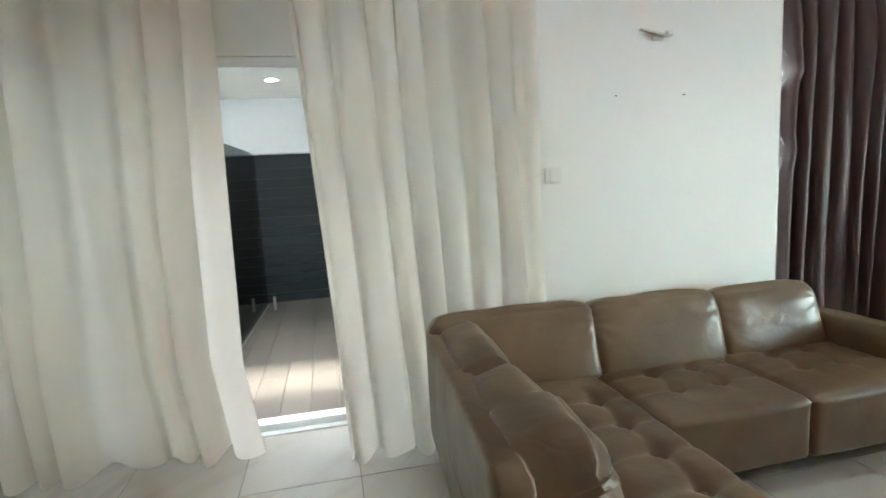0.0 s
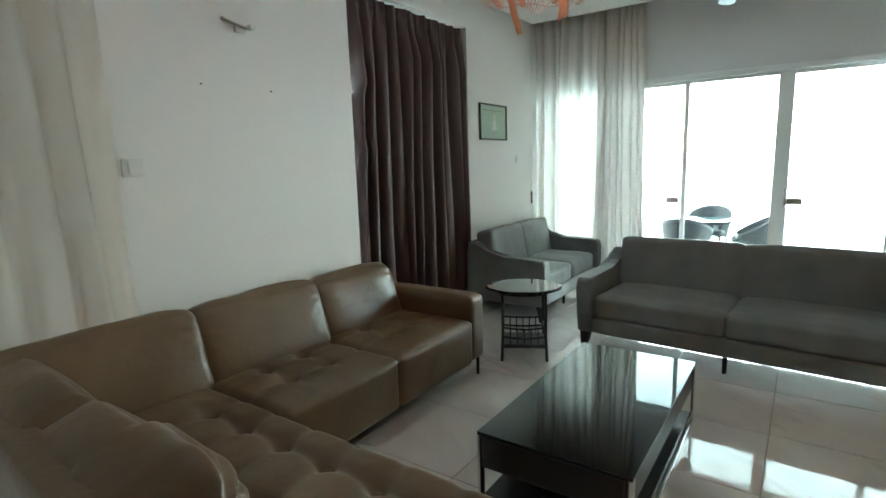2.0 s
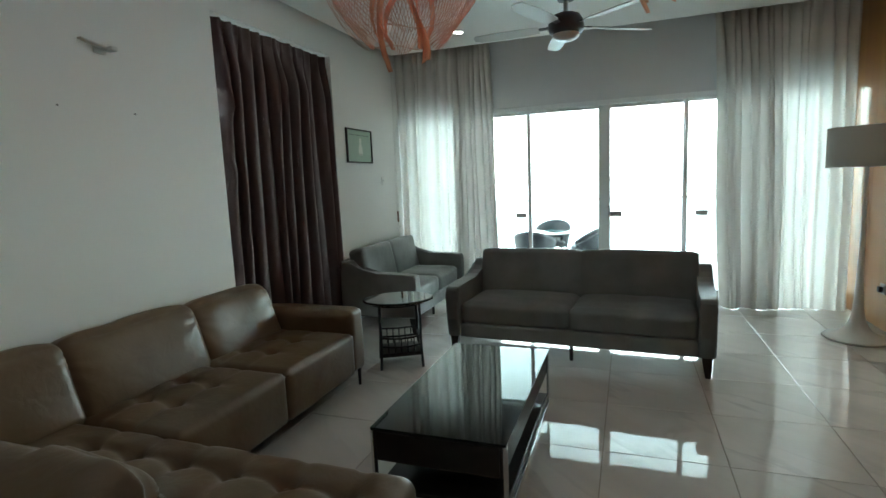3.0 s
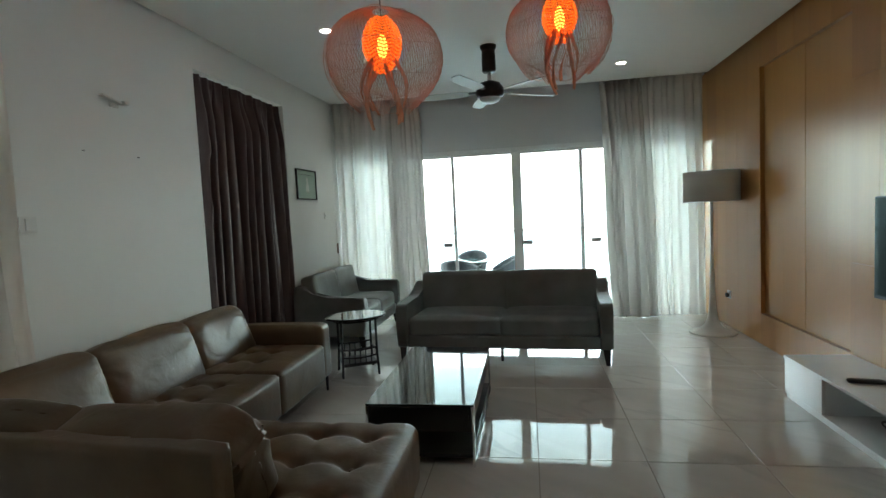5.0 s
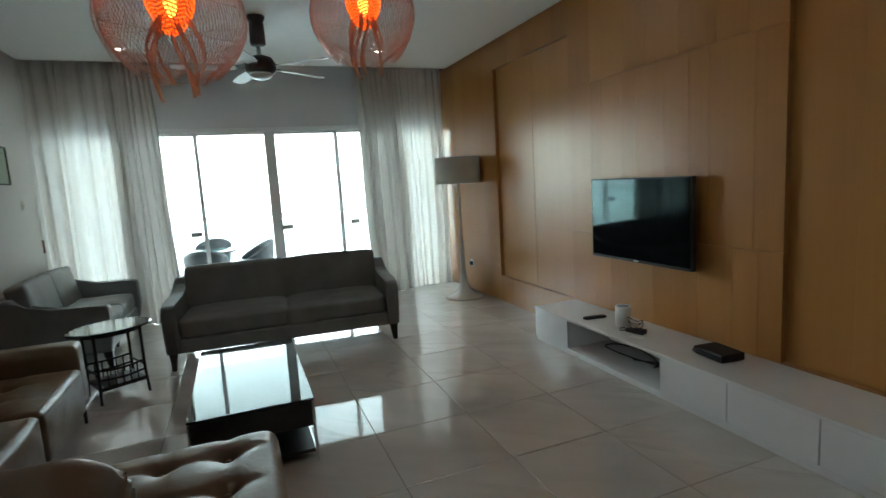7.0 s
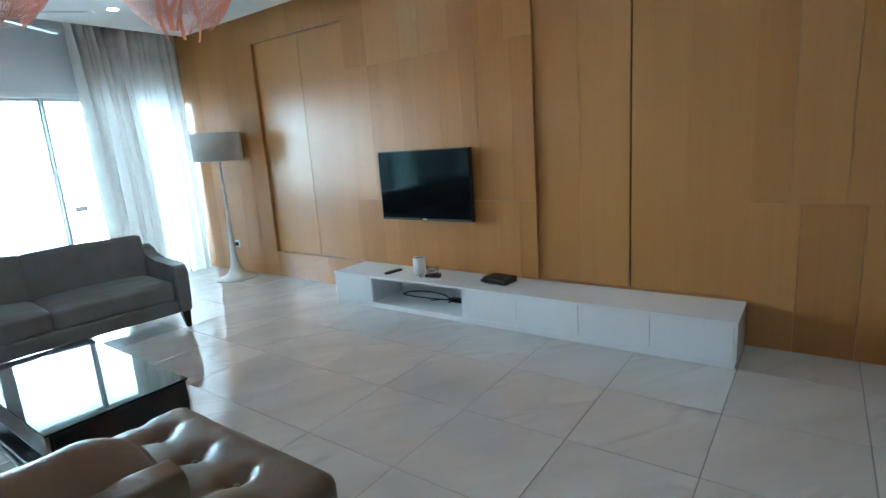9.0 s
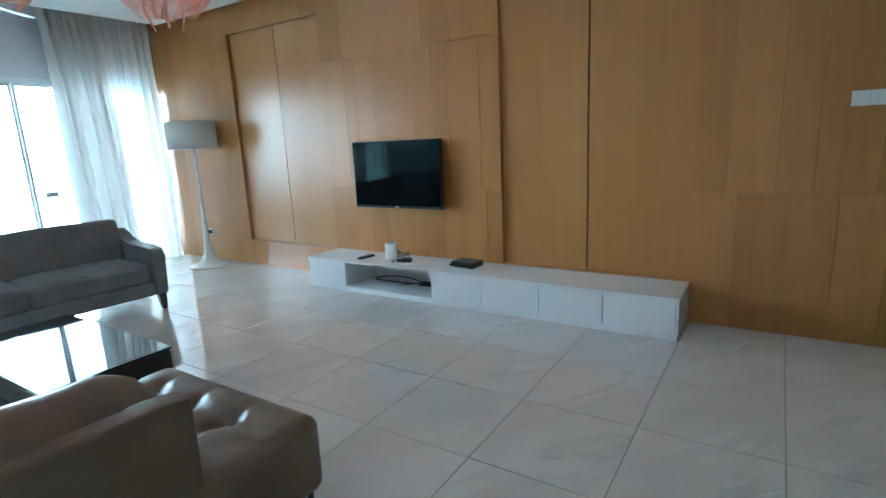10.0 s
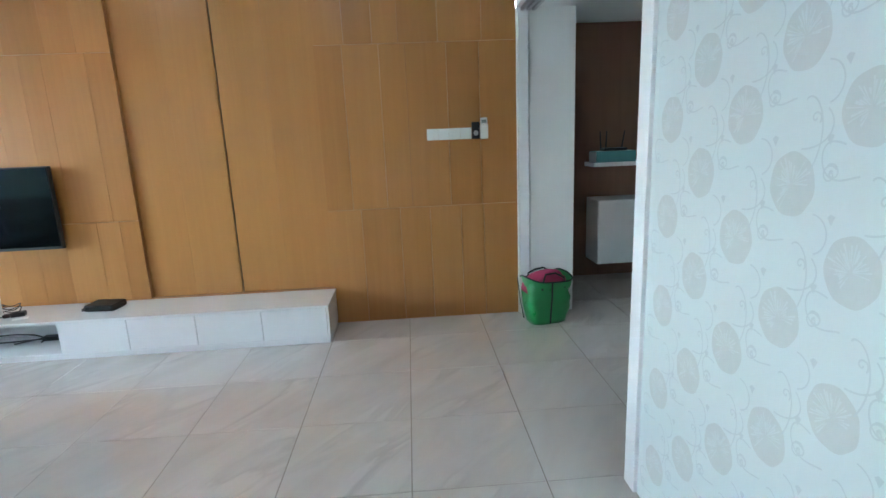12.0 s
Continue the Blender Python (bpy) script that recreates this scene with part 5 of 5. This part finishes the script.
# ---------------------------------------------------------------- wallpaper motifs
def motif_sheet():
    disc, ribs, vines = bmesh.new(), bmesh.new(), bmesh.new()
    X = WEST

    def ribbon(pts, w):
        prev = None
        for i, (y, z) in enumerate(pts):
            a, b = pts[max(0, i - 1)], pts[min(len(pts) - 1, i + 1)]
            d = Vector((b[0] - a[0], b[1] - a[1]))
            d = d.normalized() if d.length else Vector((1, 0))
            cur = [vines.verts.new((X + 0.0012, y - d.y * w, z + d.x * w)), vines.verts.new((X + 0.0012, y + d.y * w, z - d.x * w))]
            if prev:
                vines.faces.new((prev[0], prev[1], cur[1], cur[0]))
            prev = cur

    def spiral(cy, cz, r, a0, turns, sign):
        return [(cy + r * (1 - t) ** 0.9 * math.cos(a0 + sign * turns * 2 * math.pi * t), cz + r * (1 - t) ** 0.9 * math.sin(a0 + sign * turns * 2 * math.pi * t)) for t in [q / 22 for q in range(22)]]

    for i in range(15):
        y = 0.878 + 0.1935 * i
        for j in range(-4, 6):
            z = 1.375 + 0.3285 * j + (0.0 if i % 2 else 0.1645)
            if not (0.76 < y - 0.0 < 3.55 and 0.10 < z < 2.9):
                continue
            seed = random.Random(i * 31 + j)
            n = 48
            edge = [(0.0715 + 0.0012 * math.sin(7 * 2 * math.pi * q / n + i)) for q in range(n)]
            c = disc.verts.new((X + 0.0008, y, z))
            vs = [disc.verts.new((X + 0.0008, y + edge[q] * math.cos(2 * math.pi * q / n), z + 1.06 * edge[q] * math.sin(2 * math.pi * q / n))) for q in range(n)]
            for q in range(n):
                disc.faces.new((c, vs[q], vs[(q + 1) % n]))
            for q in range(26):
                a = 2 * math.pi * q / 38 + seed.uniform(-0.06, 0.06)
                r0, r1 = seed.uniform(0.004, 0.026), seed.uniform(0.030, 0.066)
                w0, w1 = 0.0006, seed.uniform(0.0010, 0.0028)
                ca, sa = math.cos(a), math.sin(a)
                pts = [(r0 * ca - w0 * sa, r0 * sa + w0 * ca), (r0 * ca + w0 * sa, r0 * sa - w0 * ca), (r1 * ca + w1 * sa, r1 * sa - w1 * ca), (r1 * ca - w1 * sa, r1 * sa + w1 * ca)]
                ribs.faces.new([ribs.verts.new((X + 0.0014, y + p[0], z + 1.06 * p[1])) for p in pts])
            # a stem that loops from one medallion to the next, with curls and small leaves
            stem = [(y + 0.070 * math.cos(t) + 0.03 * t, z + 0.075 + 0.10 * math.sin(t * 0.9) + 0.012 * t) for t in [q * 0.16 - 0.4 for q in range(18)]]
            ribbon(stem, 0.0021)
            ribbon(spiral(y + 0.115, z + 0.035, 0.020, 2.4, 1.3, -1), 0.0021)
            ribbon(spiral(y + 0.055, z + 0.150, 0.016, -0.8, 1.2, 1), 0.0021)
            ribbon([(y + 0.075 + 0.045 * math.sin(t), z - 0.06 - 0.045 * (1 - math.cos(t))) for t in [q * 0.15 for q in range(20)]], 0.0021)
            ribbon([(y - 0.05 - 0.06 * math.sin(t * 1.1), z - 0.07 - 0.022 * t + 0.02 * math.sin(2 * t)) for t in [q * 0.17 for q in range(22)]], 0.0021)
            ribbon(spiral(y - 0.085, z - 0.135, 0.022, 0.6, 1.4, 1), 0.0021)
            ribbon([(y + 0.02 + 0.085 * math.sin(t), z + 0.082 + 0.06 * (1 - math.cos(t)) * 0.9) for t in [q * 0.15 for q in range(16)]], 0.0021)
            for ly, lz in ((0.098, 0.105), (0.125, -0.065)):
                tri = [(0.0, 0.012), (0.013, 0.008), (0.004, -0.013), (-0.009, 0.004)]
                vines.faces.new([vines.verts.new((X + 0.0013, y + ly + p[0], z + lz + p[1])) for p in tri])
    return disc, ribs, vines


disc, ribs, vines = motif_sheet()
part("medallion_print", disc, PRINT, wall_west, "grey round flower medallions")
part("medallion_rib_print", ribs, PRINTDARK, wall_west)
part("vine_print", vines, VINE, wall_west, "thin grey curling vines")

# ---------------------------------------------------------------- wood boards of the feature wall
rb = random.Random(7)


def boards(x0, x1, z0, z1, front, widths, gap=0.0010, mat=WOOD):
    """Upright boards from x0 to x1, cut to the given range of widths."""
    x = x0
    while x < x1 - 1e-4:
        w = rb.uniform(*widths)
        if x1 - (x + w) < widths[0] * 0.6:
            w = x1 - x
        bm = box(x + gap, x + w - gap, -1.672, front, z0 + gap, z1 - gap)
        part("board", bm, mat, wall_south)
        x += w


FRONT, DEEP = SOUTH, SOUTH - 0.040
# black strip set behind the open groove to paint its shade darker
part("groove_shade_strip", box(0.643, 0.667, -1.6715, -1.662, 0.309, 2.68), BLACKWOOD, wall_south, "black strip deepening the shade in the groove between tall panels")
ROWS_Z = ((0.0, 0.955), (0.955, 2.22), (2.22, 3.0))
boards(4.82, 6.55, 0.0, 3.0, FRONT, (0.26, 0.36), 0.0006)
boards(3.385, 4.82, 2.68, 3.0, FRONT, (0.24, 0.36), 0.0006)
boards(3.385, 4.82, 0.0, 0.305, FRONT, (0.24, 0.36), 0.0006)
boards(3.385, 4.072, 0.305, 2.68, DEEP, (0.34, 0.40), 0.0003, WOODPALE)
boards(4.078, 4.82, 0.305, 2.68, DEEP, (0.34, 0.40), 0.0003, WOODPALE)
boards(-0.10, 1.385, 2.68, 3.0, FRONT, (0.24, 0.36), 0.0006)
boards(-0.10, 1.385, 0.0, 0.309, FRONT, (0.24, 0.36), 0.0006)
boards(-0.10, 0.6485, 0.309, 2.68, DEEP, (0.34, 0.40), 0.0003, WOODPALE)
boards(0.6615, 1.385, 0.309, 2.68, DEEP, (0.34, 0.40), 0.0003, WOODPALE)
for z0, z1 in ROWS_Z:
    boards(1.385, 3.385, z0, z1, FRONT, (0.14, 0.32))
    boards(-1.655, -0.10, z0, z1, FRONT, (0.14, 0.34))

# ---------------------------------------------------------------- floor tiles
def tile_mesh(w, d):
    return mesh_of("tile", box(-w / 2, w / 2, -d / 2, d / 2, -0.008, 0.0, 0.0012, 1), TILE)


full = tile_mesh(0.595, 0.595)
for i in range(-8, 12):
    for j in range(-5, 7):
        x0, y0 = -0.114 + 0.6 * i, 0.02 + 0.6 * j
        a0, a1 = max(x0, -4.19), min(x0 + 0.6, 6.58)
        b0, b1 = max(y0, -2.61), min(y0 + 0.6, 3.63)
        if a1 - a0 < 0.01 or b1 - b0 < 0.01:
            continue
        if (a1 < -1.8 and b0 > 0.8) or (b1 < -1.64 and a0 > -2.0):
            continue
        whole = a1 - a0 > 0.599 and b1 - b0 > 0.599
        ob = new("tile", full if whole else tile_mesh(a1 - a0 - 0.005, b1 - b0 - 0.005))
        ob.location = ((a0 + a1) / 2, (b0 + b1) / 2, 0.0)
        ob.parent = floor

# plank tiles of the yard
def plank_mesh(w, d):
    return mesh_of("plank", box(-w / 2, w / 2, -d / 2, d / 2, -0.03, 0.0, 0.0015, 1), DECKTILE)


pm = plank_mesh(0.197, 1.197)
for i in range(-12, 10):
    for j in range(4):
        ob = new("plank", pm)
        ob.location = (0.2 * i + 0.1, 4.47 + 1.2 * j - (0.4 if i % 2 else 0.0), -0.015)
        ob.parent = deck
